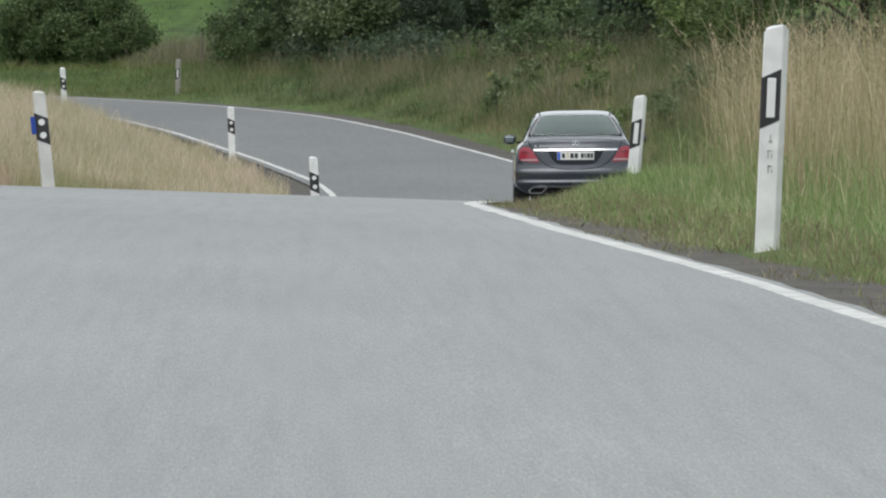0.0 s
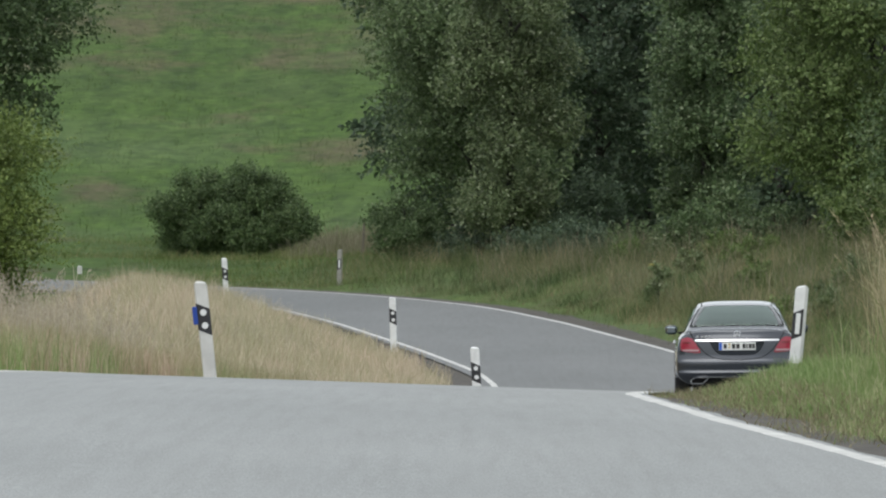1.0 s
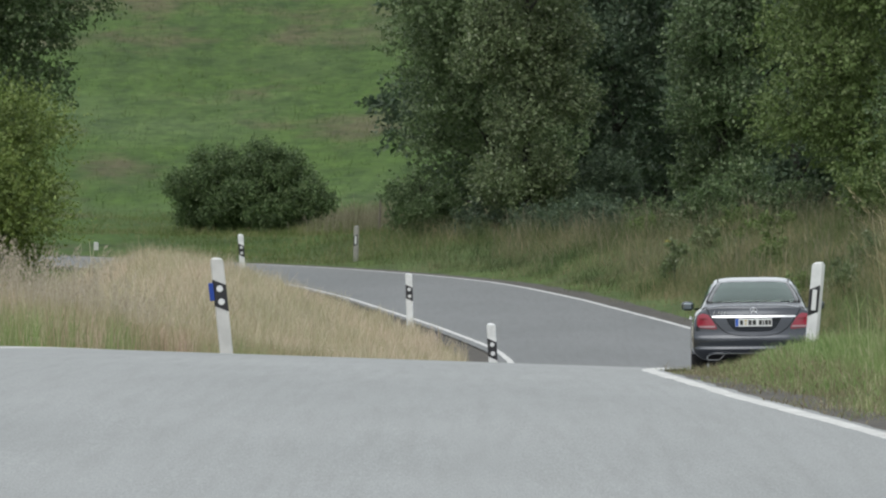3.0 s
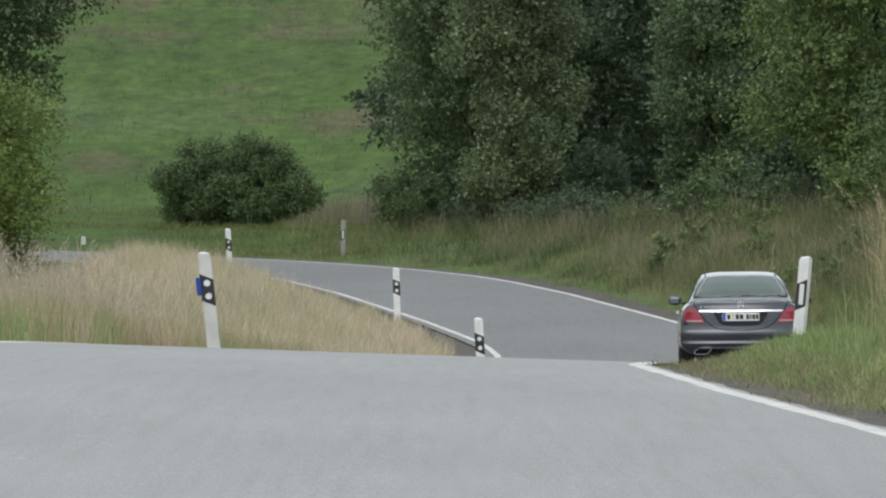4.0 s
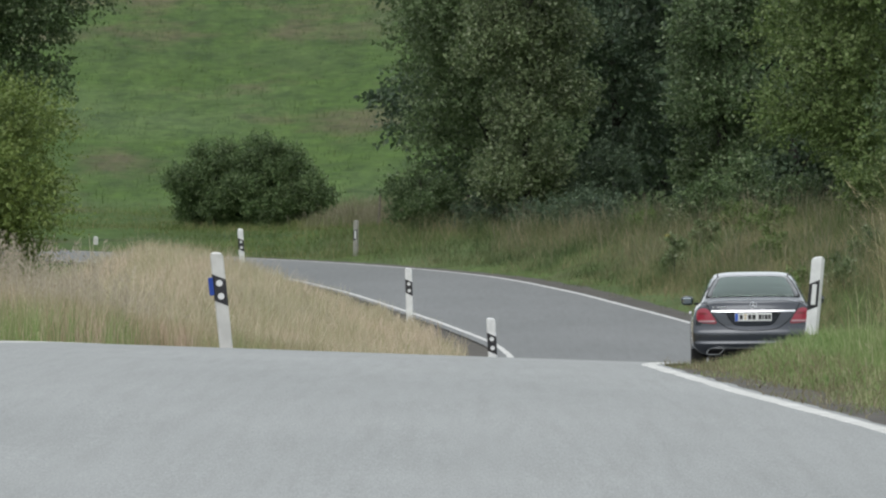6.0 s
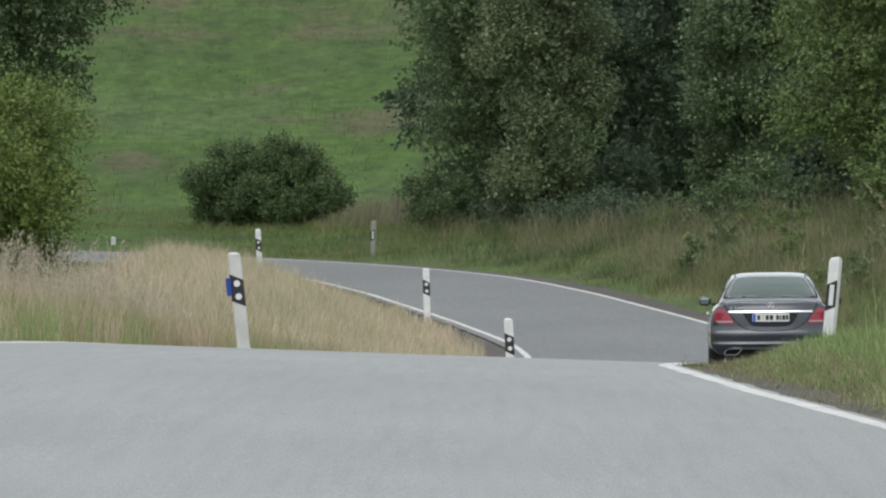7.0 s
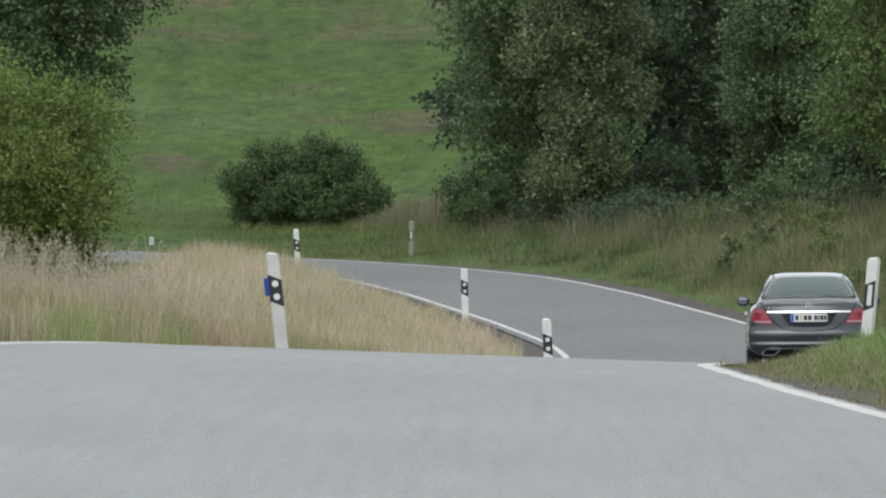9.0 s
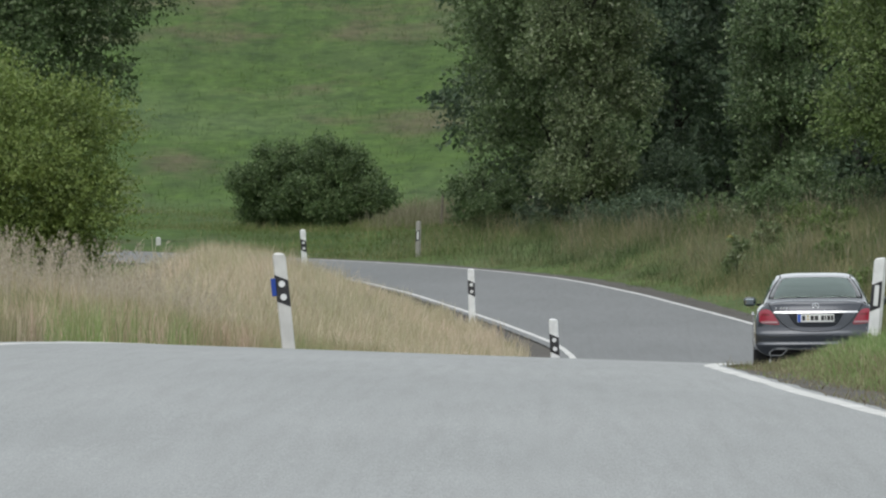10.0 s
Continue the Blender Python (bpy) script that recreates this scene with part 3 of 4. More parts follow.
    for k in range(lobes):
        bm = bmesh.new()
        c = Vector(lobe[k])
        f = max(0.1, min(0.95, (c.z - spread_r * 0.35) / (height * 0.82)))
        i = min(5, int(f * 6))
        start = pts[i].lerp(pts[i + 1], f * 6 - i)
        elbow = start.lerp(c, 0.5) + Vector((0, 0, 0.15))
        tube(bm, start, elbow, trunk_r * 0.4, trunk_r * 0.26, 6)
        tube(bm, elbow, c, trunk_r * 0.26, trunk_r * 0.12, 6)
        for j in np.nonzero(own == k)[0][::5]:
            tube(bm, c, ends[j] + aim[j] * length[j] * 0.6, trunk_r * 0.08, trunk_r * 0.02, 3)
        part("limb", bm, BARK, root)
    return root


tree("broadleaf_tree", 0.95, 284, 9.5, 2.95, 0.4, 82000, 0.09, LEAF_EDGE, "dark green broadleaf tree with branches down to the bank", 21, 26, ox=-0.8, pad=0.68, core=0.35, bough=0.95)
tree("broadleaf_tree", 1.70, 276, 10.0, 1.60, 0.35, 66000, 0.08, LEAF_OLIVE, "slender olive-green tree at the edge of the wood", 22, 32, rising=0.9, pad=0.85, core=0.22, bough=0.92)
tree("broadleaf_tree", 4.1, 292, 10.5, 2.4, 0.6, 40000, 0.11, LEAF_SHADED, "green tree set back in the wood, darkened for shade", 23, 20)
tree("broadleaf_tree", 5.95, 255, 9.5, 1.60, 0.3, 70000, 0.08, LEAF_MID, "slender leafy tree with pale glinting leaves", 24, 32, rising=0.9, pad=0.85, core=0.22, bough=0.92)
tree("broadleaf_tree", 9.0, 236, 9.0, 2.65, 0.6, 90000, 0.08, LEAF_WARM, "yellow-green leafy tree on the roadside bank", 25, 22, pad=0.6, core=0.4, bough=0.95, rising=0.25)
# Dark leaves here stand in for shade low on the yellow-green tree.
tree("broadleaf_tree", 11.4, 222, 9.5, 2.8, 0.8, 56000, 0.09, LEAF_DARK, "broad tree on the roadside bank, leaves darkened for shade", 26, 26, core=0.3)
# Backing trees added to close gaps in the crowns; shade is in their colour.
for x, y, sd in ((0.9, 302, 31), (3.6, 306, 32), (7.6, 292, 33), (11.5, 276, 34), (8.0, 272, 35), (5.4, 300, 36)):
    tree("broadleaf_tree", x, y, 11, 2.9, 0.4, 26000, 0.155, LEAF_SHADED, "backing tree in the depth of the wood, darkened for shade", sd, 16)
tree("broadleaf_tree", -11.75, 252, 11.5, 3.1, 4.3, 76000, 0.10, LEAF_DARK, "dark tall tree with a high crown beside the bend", 41, 22, ox=1.3, rising=-0.2)
# Shrubs in the darkest leaves carry the wood's shade in their colour.
for x, y, h, w, mat, label, sd in (
        (-0.95, 281, 1.6, 0.9, LEAF_DARK, "low dark shrub under the wood's edge", 51), (0.6, 277, 0.8, 0.8, LEAF_SHADED, "low leafy shrub under the wood's edge", 52),
        (1.9, 272, 0.7, 0.7, LEAF_SHADED, "low shrub on the bank, darkened for shade", 53), (3.2, 266, 0.9, 0.9, LEAF_SHADED, "leafy shrub on the bank", 54), (4.6, 262, 0.8, 0.7, LEAF_DARK, "dark shrub in the shade of the trees", 55),
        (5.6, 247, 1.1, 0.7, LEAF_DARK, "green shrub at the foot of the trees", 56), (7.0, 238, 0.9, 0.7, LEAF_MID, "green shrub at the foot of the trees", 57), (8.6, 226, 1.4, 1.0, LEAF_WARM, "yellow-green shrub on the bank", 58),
        (3.6, 276, 2.2, 1.1, LEAF_SHADED, "shade-darkened shrub filling the wood's edge", 59), (6.4, 268, 2.2, 1.2, LEAF_SHADED, "shade-darkened shrub filling the wood's edge", 60), (9.8, 250, 2.4, 1.3, LEAF_DARK, "dark shrub deep in the wood", 61)):
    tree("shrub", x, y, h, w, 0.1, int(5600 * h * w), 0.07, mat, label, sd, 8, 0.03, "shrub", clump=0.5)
tree("bush", -10.60, 229, 4.65, 2.5, 0.3, 100000, 0.07, LEAF_LIGHT, "yellow-green roadside bush behind the dry grass", 42, 20, 0.05, "bush", clump=0.6, rising=0.3)
tree("bush", -5.15, 310, 2.35, 1.42, 0.02, 64000, 0.06, LEAF_BUSH, "rounded dark green bush at the foot of the meadow", 43, 16, 0.05, "bush", clump=0.42, blunt=0.35, rising=0.7)
tree("bush", -6.68, 311, 2.30, 1.28, 0.02, 50000, 0.06, LEAF_BUSH, "smaller dark green bush grown into its neighbour", 46, 14, 0.05, "bush", clump=0.42, blunt=0.35, rising=0.7)


weeds = random.Random(5)
for k in range(20):
    wy = 140 + 118 * (k + weeds.random()) / 20
    wx = float(np.interp(wy, LANE[:560, 1], LANE[:560, 0])) + weeds.uniform(4.2, 7.5)
    tree("weed_clump", wx, wy, weeds.uniform(0.5, 1.0), weeds.uniform(0.35, 0.6), 0.05, 1500, 0.06, (LEAF_OLIVE, LEAF_WARM)[k % 2], "leafy green weeds among the bank grass", 70 + k, 5, 0.012, "weeds", clump=0.2)


# ---- roadside posts ----
def post_outline(side, w=0.12, d=0.08):
    """Plan of a post: a flat face and, right of the lane, a wide slanting flank."""
    if side > 0:
        return [(-w / 2, -d * 0.40), (-w * 0.45, -d * 0.5), (w * 0.24, -d * 0.5), (w * 0.30, -d * 0.44), (w / 2, d * 0.05), (w * 0.42, d * 0.40), (0.02, d * 0.5), (-w * 0.30, d * 0.35)]
    return [(-w / 2, -d * 0.35), (-w * 0.42, -d * 0.5), (w * 0.42, -d * 0.5), (w / 2, -d * 0.35), (w * 0.30, d * 0.35), (0.02, d * 0.5), (-0.02, d * 0.5), (-w * 0.30, d * 0.35)]


def prism(bm, outline, low, high):
    """A prism whose ends follow two height functions of x."""
    a = [bm.verts.new((x, y, low(x))) for x, y in outline]
    b = [bm.verts.new((x, y, high(x))) for x, y in outline]
    n = len(outline)
    for k in range(n):
        bm.faces.new((a[k], a[(k + 1) % n], b[(k + 1) % n], b[k]))
    bm.faces.new(a[::-1])
    bm.faces.new(b)


def disc(bm, x, z, y, r, depth, sides=16):
    ring = [(x + r * math.cos(2 * math.pi * k / sides), z + r * math.sin(2 * math.pi * k / sides)) for k in range(sides)]
    front = [bm.verts.new((p, y - depth, q)) for p, q in ring]
    back = [bm.verts.new((p, y, q)) for p, q in ring]
    bm.faces.new(front)
    for k in range(sides):
        bm.faces.new((front[k], back[k], back[(k + 1) % sides], front[(k + 1) % sides]))


def box(bm, x0, x1, y0, y1, z0, z1, bevel=0.0):
    v = [bm.verts.new((x, y, z)) for z in (z0, z1) for x, y in ((x0, y0), (x1, y0), (x1, y1), (x0, y1))]
    fs = [bm.faces.new([v[i] for i in f]) for f in ((3, 2, 1, 0), (4, 5, 6, 7), (0, 1, 5, 4), (1, 2, 6, 5), (2, 3, 7, 6), (3, 0, 4, 7))]
    if bevel:
        bmesh.ops.bevel(bm, geom=list({e for f in fs for e in f.edges}), offset=bevel, segments=2, affect="EDGES", profile=0.6)


def delineator(x, y, top, side, lean, label, blue=False, marks=False, worn=None):
    """A roadside post, 1 m high; side +1: right of the lane (one tall reflector), -1: left of it (two round ones)."""
    root = thing("delineator_post", x, y, EYE[2] - top - 1.0, label, "roadside post", "posts along the lane", ry=lean)
    slope = 0.50 * side
    head = lambda px: 1.0 - 0.22 * max(0.0, -side * px + 0.01) - 6.0 * px * px
    bm = bmesh.new()
    prism(bm, post_outline(side), lambda px: -0.35, lambda px: head(px))
    bmesh.ops.bevel(bm, geom=[e for e in bm.edges if e.verts[0].co.z > 0.9 and e.verts[1].co.z > 0.9], offset=0.01, segments=2, affect="EDGES")
    part("post_body", bm, worn or POST_WHITE, root)
    bm = bmesh.new()
    face = [(px * 1.03, py * 1.06) for px, py in post_outline(side)]
    if side > 0:
        face = [(-0.0622, 0.0), (-0.0622, -0.034), (-0.055, -0.0425), (0.031, -0.0425), (0.031, -0.034)]
    prism(bm, face, lambda px: 0.52 + slope * px, lambda px: 0.765 + slope * px)
    band = part("band", bm, POST_BLACK, root, "slanted black band")
    bm = bmesh.new()
    if side > 0:
        box(bm, -0.034, 0.008, -0.050, -0.040, 0.545, 0.735, 0.005)
        part("reflector", bm, REFLECTOR, band, "white upright reflector")
    else:
        disc(bm, 0, 0.705, -0.041, 0.03, 0.008)
        part("reflector", bm, REFLECTOR, band, "white round reflector")
        bm = bmesh.new()
        disc(bm, 0.004, 0.585, -0.041, 0.03, 0.008)
        part("reflector", bm, REFLECTOR, band, "white round reflector")
    if blue:
        bm = bmesh.new()
        box(bm, -0.10, -0.055, -0.05, 0.04, 0.60, 0.765, 0.008)
        part("wildlife_reflector", bm, BLUE, root, "blue game-warning reflector")
    if marks:
        for z0, z1, x0, x1 in ((0.425, 0.465, -0.012, -0.004), (0.43, 0.436, -0.02, 0.002), (0.35, 0.39, -0.02, -0.013), (0.384, 0.391, -0.02, 0.004), (0.352, 0.372, -0.002, 0.005),
                               (0.28, 0.318, -0.016, -0.009), (0.31, 0.317, -0.016, 0.006), (0.28, 0.30, 0.001, 0.008)):
            bm = bmesh.new()
            box(bm, x0, x1, -0.0425, -0.039, z0, z1)
            part("smudge", bm, SMUDGE, root, "grey smudged mark")
    return root


delineator(2.33, 54, 0.20, 1, 2.5, "white roadside post with grey smudges, in the verge grass", marks=True)
delineator(3.20, 103, 1.03, 1, 5.0, "white roadside post leaning in the green verge")
delineator(-2.10, 103, 0.99, -1, -6.0, "weathered white roadside post with blue game reflector in dry grass", blue=True, worn=POST_WORN)
delineator(0.49, 151, 2.34, -1, -3.0, "white roadside post standing low in the dip")
delineator(-0.85, 200, 2.22, -1, -1.5, "white roadside post beside the inner edge line")
delineator(-4.59, 241, 1.84, -1, -3.0, "white roadside post at the start of the bend")
delineator(-2.45, 270, 1.86, 1, 1.0, "weathered white roadside post on the outside of the bend", worn=POST_FADED)
# Mostly buried, so that its tip sits right in the camera's view.
delineator(-9.13, 284, 2.37, -1, 2.0, "weathered white roadside post beyond the bend", worn=POST_WORN)


# ---- the car ----
def car_paint():
    m, n, l, b = material("dark_grey_paint", 0.24, 0.55)
    b.inputs["Coat Weight"].default_value, b.inputs["Coat Roughness"].default_value = 1.0, 0.025
    flakes = ramp(n, l, cloud(n, l, 0.0015, 1.0), [(0.3, (0.025, 0.031, 0.042)), (0.7, (0.032, 0.039, 0.052))])
    dust = ramp(n, l, cloud(n, l, 0.6, 3.0), [(0.3, (0.94, 0.94, 0.94)), (0.7, (1.05, 1.05, 1.04))])
    l.new(mix(n, l, 1.0, flakes, dust, "MULTIPLY"), b.inputs["Base Color"])
    return m


def window_glass():
    """Thin green-tinted pane: lets the cabin show, and shines at a flat angle."""
    m = bpy.data.materials.new("tinted_glass")
    m.use_nodes = True
    n, l = m.node_tree.nodes, m.node_tree.links
    n.remove(n["Principled BSDF"])
    clear, shine, fresnel, both = n.new("ShaderNodeBsdfTransparent"), n.new("ShaderNodeBsdfGlossy"), n.new("ShaderNodeFresnel"), n.new("ShaderNodeMixShader")
    clear.inputs["Color"].default_value = (0.60, 0.72, 0.66, 1)
    shine.inputs["Roughness"].default_value = 0.03
    shine.inputs["Color"].default_value = (0.86, 1.0, 0.93, 1)
    fresnel.inputs["IOR"].default_value = 1.95
    l.new(fresnel.outputs[0], both.inputs[0])
    l.new(clear.outputs[0], both.inputs[1])
    l.new(shine.outputs[0], both.inputs[2])
    l.new(both.outputs[0], n["Material Output"].inputs["Surface"])
    return m


def glossy(name, colour, rough, metal=0.0, coat=1.0):
    m, n, l, b = material(name, rough, metal)
    b.inputs["Base Color"].default_value = (*colour, 1)
    b.inputs["Coat Weight"].default_value, b.inputs["Coat Roughness"].default_value = coat, 0.03
    return m


PAINT = car_paint()
CHROME = glossy("chrome", (0.78, 0.79, 0.80), 0.12, 1.0, 0.0)
LAMP_RED = glossy("red_lamp_glass", (0.27, 0.005, 0.026), 0.22, 0.0, 0.7)
LAMP_DEEP = glossy("deep_red_lamp_glass", (0.16, 0.005, 0.014), 0.25, 0.0, 0.6)
LAMP_CLEAR = glossy("clear_lamp_glass", (0.34, 0.21, 0.23), 0.2)
SEAT_CLOTH = plain("seat_cloth", (0.035, 0.037, 0.04), 0.8, 0, 0.3, 0.1)
LINING = plain("pale_lining", (0.30, 0.31, 0.29), 0.9, 0, 0.1, 0.2)
TINTED = window_glass()
BLACK_TRIM = plain("black_trim", (0.006, 0.006, 0.007), 0.7)
BLACK_TRIM.node_tree.nodes["Principled BSDF"].inputs["Specular IOR Level"].default_value = 0.2
GLASS_BORDER = glossy("printed_glass_border", (0.012, 0.013, 0.014), 0.12, 0.0, 0.5)
RUBBER = plain("tyre_rubber", (0.016, 0.016, 0.017), 0.85)
ALLOY = plain("alloy", (0.42, 0.43, 0.44), 0.3, 0.9)
PLATE_WHITE = plain("plate_white", (0.75, 0.76, 0.74), 0.4)
PLATE_BLUE = plain("plate_blue", (0.02, 0.10, 0.50), 0.4)
INK = plain("ink_black", (0.02, 0.02, 0.02), 0.5)

BELT = [(-0.75, 0.872, 0.25, 1.075), (-0.4, 0.895, 0.22, 1.095), (0.0, 0.905, 0.20, 1.085), (0.5, 0.905, 0.18, 1.05), (1.5, 0.90, 0.18, 1.02),
        (2.3, 0.90, 0.18, 1.00), (2.9, 0.895, 0.20, 0.92), (3.3, 0.87, 0.22, 0.80)]
POWER = 5.0


def narrow(z):
    """How far the flanks draw in above the waist and below the sill."""
    return 1 - 0.08 * max(0.0, (z - 0.62) / 0.45) ** 2 - 0.07 * max(0.0, (0.42 - z) / 0.2)


def flank(y, a):
    w, lo, hi = (float(np.interp(y, [b[0] for b in BELT], [b[k] for b in BELT])) for k in (1, 2, 3))
    c, s = math.cos(a), math.sin(a)
    z = (lo + hi) / 2 + (hi - lo) / 2 * math.copysign(abs(s) ** (2 / POWER), s)
    x = w * math.copysign(abs(c) ** (2 / POWER), c) * narrow(z)
    if 0.60 < z < 0.70:
        x *= 1.006
    return x, z


def stern_norm(x, z):
    lo, hi = BELT[0][2], BELT[0][3]
    return min(1.0, (abs(x / (BELT[0][1] * narrow(z))) ** POWER + abs((z - (lo + hi) / 2) / ((hi - lo) / 2)) ** POWER) ** (1 / POWER))


# height, how far the rear face stands forward of the bumper's rearmost line
TAIL = [(0.24, 0.110), (0.30, 0.075), (0.36, 0.045), (0.385, 0.026), (0.40, 0.014), (0.445, 0.000), (0.462, 0.002), (0.474, 0.020), (0.49, 0.027), (0.56, 0.025), (0.605, 0.028),
        (0.622, 0.034), (0.635, 0.050), (0.70, 0.072), (0.80, 0.080), (0.91, 0.086), (0.95, 0.094), (1.00, 0.108), (1.03, 0.112), (1.045, 0.118), (1.06, 0.140)]


def tail(z):
    return sum(float(np.interp(z + d, [p[0] for p in TAIL], [p[1] for p in TAIL])) for d in (-0.008, 0.0, 0.008)) / 3


def stern(x, z, creases=True):
    """Depth of the rear face at a place on it: bowed, rounded at the corners, with the bumper proud of the boot lid."""
    r = stern_norm(x, z)
    shape = tail(z) if creases else tail(z) + 0.03
    return -0.75 - 0.31 * (1 - r ** 3.6) ** (1 / 3.6) + (shape + 0.06 * (x / 0.8) ** 2) * (1 - r ** 8)


def shade_smooth(ob):
    ob.data.polygons.foreach_set("use_smooth", [True] * len(ob.data.polygons))
    return ob


def hull(parent):
    bm = bmesh.new()
    n = 88
    angles = [2 * math.pi * (k + 0.5) / n for k in range(n)]
    rings = []
    for r in (0.0, 0.2, 0.4, 0.55, 0.68, 0.78, 0.86, 0.91, 0.95, 0.975, 0.99):
        row = []
        for a in angles:
            x, z = flank(-0.75, a)
            zc = (BELT[0][2] + BELT[0][3]) / 2
            px, pz = x * r, zc + (z - zc) * r
            row.append(bm.verts.new((px, stern(px, pz, False), pz)))
        rings.append(row)
    for y in np.arange(-0.75, 3.301, 0.06):
        rings.append([bm.verts.new((p[0], y, p[1])) for p in [flank(y, a) for a in angles]])
    zc = 0.51
    for r in (0.97, 0.9, 0.75, 0.5, 0.0):
        row = []
        for a in angles:
            x, z = flank(3.3, a)
            row.append(bm.verts.new((x * r, 3.3 + 0.30 * (1 - r ** 3) ** (1 / 3), zc + (z - zc) * r)))
        rings.append(row)
    for p, q in zip(rings, rings[1:]):
        for k in range(n):
            bm.faces.new((p[k], q[k], q[(k + 1) % n], p[(k + 1) % n]))
    arch = []
    for f in bm.faces:
        c = f.calc_center_median()
        if abs(c.x) > 0.55 and c.z < 0.75 and min(math.hypot(c.y, c.z - 0.33), math.hypot(c.y - 2.84, c.z - 0.33)) < 0.365:
            arch.append(f)
    bmesh.ops.delete(bm, geom=arch, context="FACES")
    bmesh.ops.remove_doubles(bm, verts=bm.verts, dist=0.0008)
    bmesh.ops.recalc_face_normals(bm, faces=bm.faces)
    return shade_smooth(part("body", bm, PAINT, parent))


def facing(name, z0, z1, left, right, off, mat, parent, label="", nx=14, nz=10, lean=0.0):
    """A panel laid over the rear face between two heights and two edges that vary with height."""
    bm = bmesh.new()
    grid = []
    for j in range(nz + 1):
        z = z0 + (z1 - z0) * j / nz
        a, b = left(z), right(z)
        grid.append([(a + (b - a) * i / nx, z) for i in range(nx + 1)])
    outer = [[bm.verts.new((x, stern(x, z) - off - lean * (z - z0), z)) for x, z in row] for row in grid]
    for j in range(nz):
        for i in range(nx):
            bm.faces.new((outer[j][i], outer[j][i + 1], outer[j + 1][i + 1], outer[j + 1][i]))
    bmesh.ops.recalc_face_normals(bm, faces=bm.faces)
    if sum(f.normal.y for f in bm.faces) > 0:
        bmesh.ops.reverse_faces(bm, faces=bm.faces)
    rim = [(0, i) for i in range(nx)] + [(j, nx) for j in range(nz)] + [(nz, i) for i in range(nx, 0, -1)] + [(j, 0) for j in range(nz, 0, -1)]
    inner = {k: bm.verts.new((grid[k[0]][k[1]][0], stern(*grid[k[0]][k[1]]) + 0.006, grid[k[0]][k[1]][1])) for k in rim}
    for k, q in zip(rim, rim[1:] + rim[:1]):
        a, b = (bm.verts.new(outer[c[0]][c[1]].co) for c in (k, q))
        bm.faces.new((a, inner[k], inner[q], b))
    return shade_smooth(part(name, bm, mat, parent, label)) if off < 0.012 else part(name, bm, mat, parent, label)


def curve_of(pairs):
    zs, xs = [p[0] for p in pairs], [p[1] for p in pairs]
    return lambda z: float(np.interp(z, zs, xs))


# station, half width at the belt, half width at the roof edge, height
ROOF = [(-0.70, 0.775, 0.715, 1.055), (-0.5, 0.775, 0.690, 1.122), (-0.3, 0.78, 0.660, 1.195), (0.0, 0.785, 0.620, 1.290), (0.3, 0.79, 0.580, 1.372), (0.6, 0.79, 0.562, 1.415), (1.0, 0.79, 0.556, 1.440),
        (1.4, 0.79, 0.556, 1.438), (1.7, 0.79, 0.565, 1.405), (2.0, 0.785, 0.60, 1.31), (2.3, 0.775, 0.64, 1.17), (2.6, 0.74, 0.67, 1.02)]
SILL = 0.95


def roof_at(y):
    return [float(np.interp(y, [q[0] for q in ROOF], [q[k] for q in ROOF])) for k in (1, 2, 3)]


def cabin_top(y, x):
    """Height of the roof and window glass at a place in plan."""
    w, wt, top = roof_at(y)
    return top - 0.042 * min(1.0, abs(x) / wt) ** 4.5 * min(1.0, (top - SILL) / 0.3)


def cabin_side(y, f, sign, out=0.0):
    w, wt, top = roof_at(y)
    ze = cabin_top(y, wt)
    bulge = 0.022 * math.sin(math.pi * f)
    return Vector((sign * (w + (wt - w) * f + bulge + out), y, SILL - 0.03 + (ze - SILL + 0.03) * f))


def cabin_section(y):
    w, wt, top = roof_at(y)
    pts = [cabin_side(y, k / 8, 1) for k in range(9)]
    pts += [Vector((wt * (1 - k / 12), y, cabin_top(y, wt * (1 - k / 12)))) for k in range(1, 13)]
    return pts + [Vector((-p.x, p.y, p.z)) for p in pts[-2::-1]]


def top_patch(name, y0, y1, xa, xb, out, mat, parent, label="", ny=16, nx=20):
    """A pane or strip laid on the roof between two edges that vary along the car."""
    bm = bmesh.new()
    rows = []
    for j in range(ny + 1):
        y = y0 + (y1 - y0) * j / ny
        a, b = xa(y), xb(y)
        rows.append([bm.verts.new((x, y - out * 0.5 * (y < 0.4), cabin_top(y, x) + out)) for x in [a + (b - a) * i / nx for i in range(nx + 1)]])
    for j in range(ny):
        for i in range(nx):
            bm.faces.new((rows[j][i], rows[j][i + 1], rows[j + 1][i + 1], rows[j + 1][i]))
    bmesh.ops.recalc_face_normals(bm, faces=bm.faces)
    bmesh.ops.solidify(bm, geom=bm.faces[:], thickness=0.003)
    return shade_smooth(part(name, bm, mat, parent, label))


def side_patch(name, y0, y1, f0, f1, sign, out, mat, parent, cut=0.0):
    bm = bmesh.new()
    rows = [[bm.verts.new(cabin_side(y0 + (y1 - y0) * j / 10 + cut * f, f, sign, out)) for f in [f0 + (f1 - f0) * i / 6 for i in range(7)]] for j in range(11)]
    for p, q in zip(rows, rows[1:]):
        for i in range(6):
            bm.faces.new((p[i], p[i + 1], q[i + 1], q[i]))
    bmesh.ops.recalc_face_normals(bm, faces=bm.faces)
    bmesh.ops.solidify(bm, geom=bm.faces[:], thickness=0.003)
    return shade_smooth(part(name, bm, mat, parent))


def lathe(bm, profile, sides=40):
    """Turn a profile of (x, radius) about the x axis."""
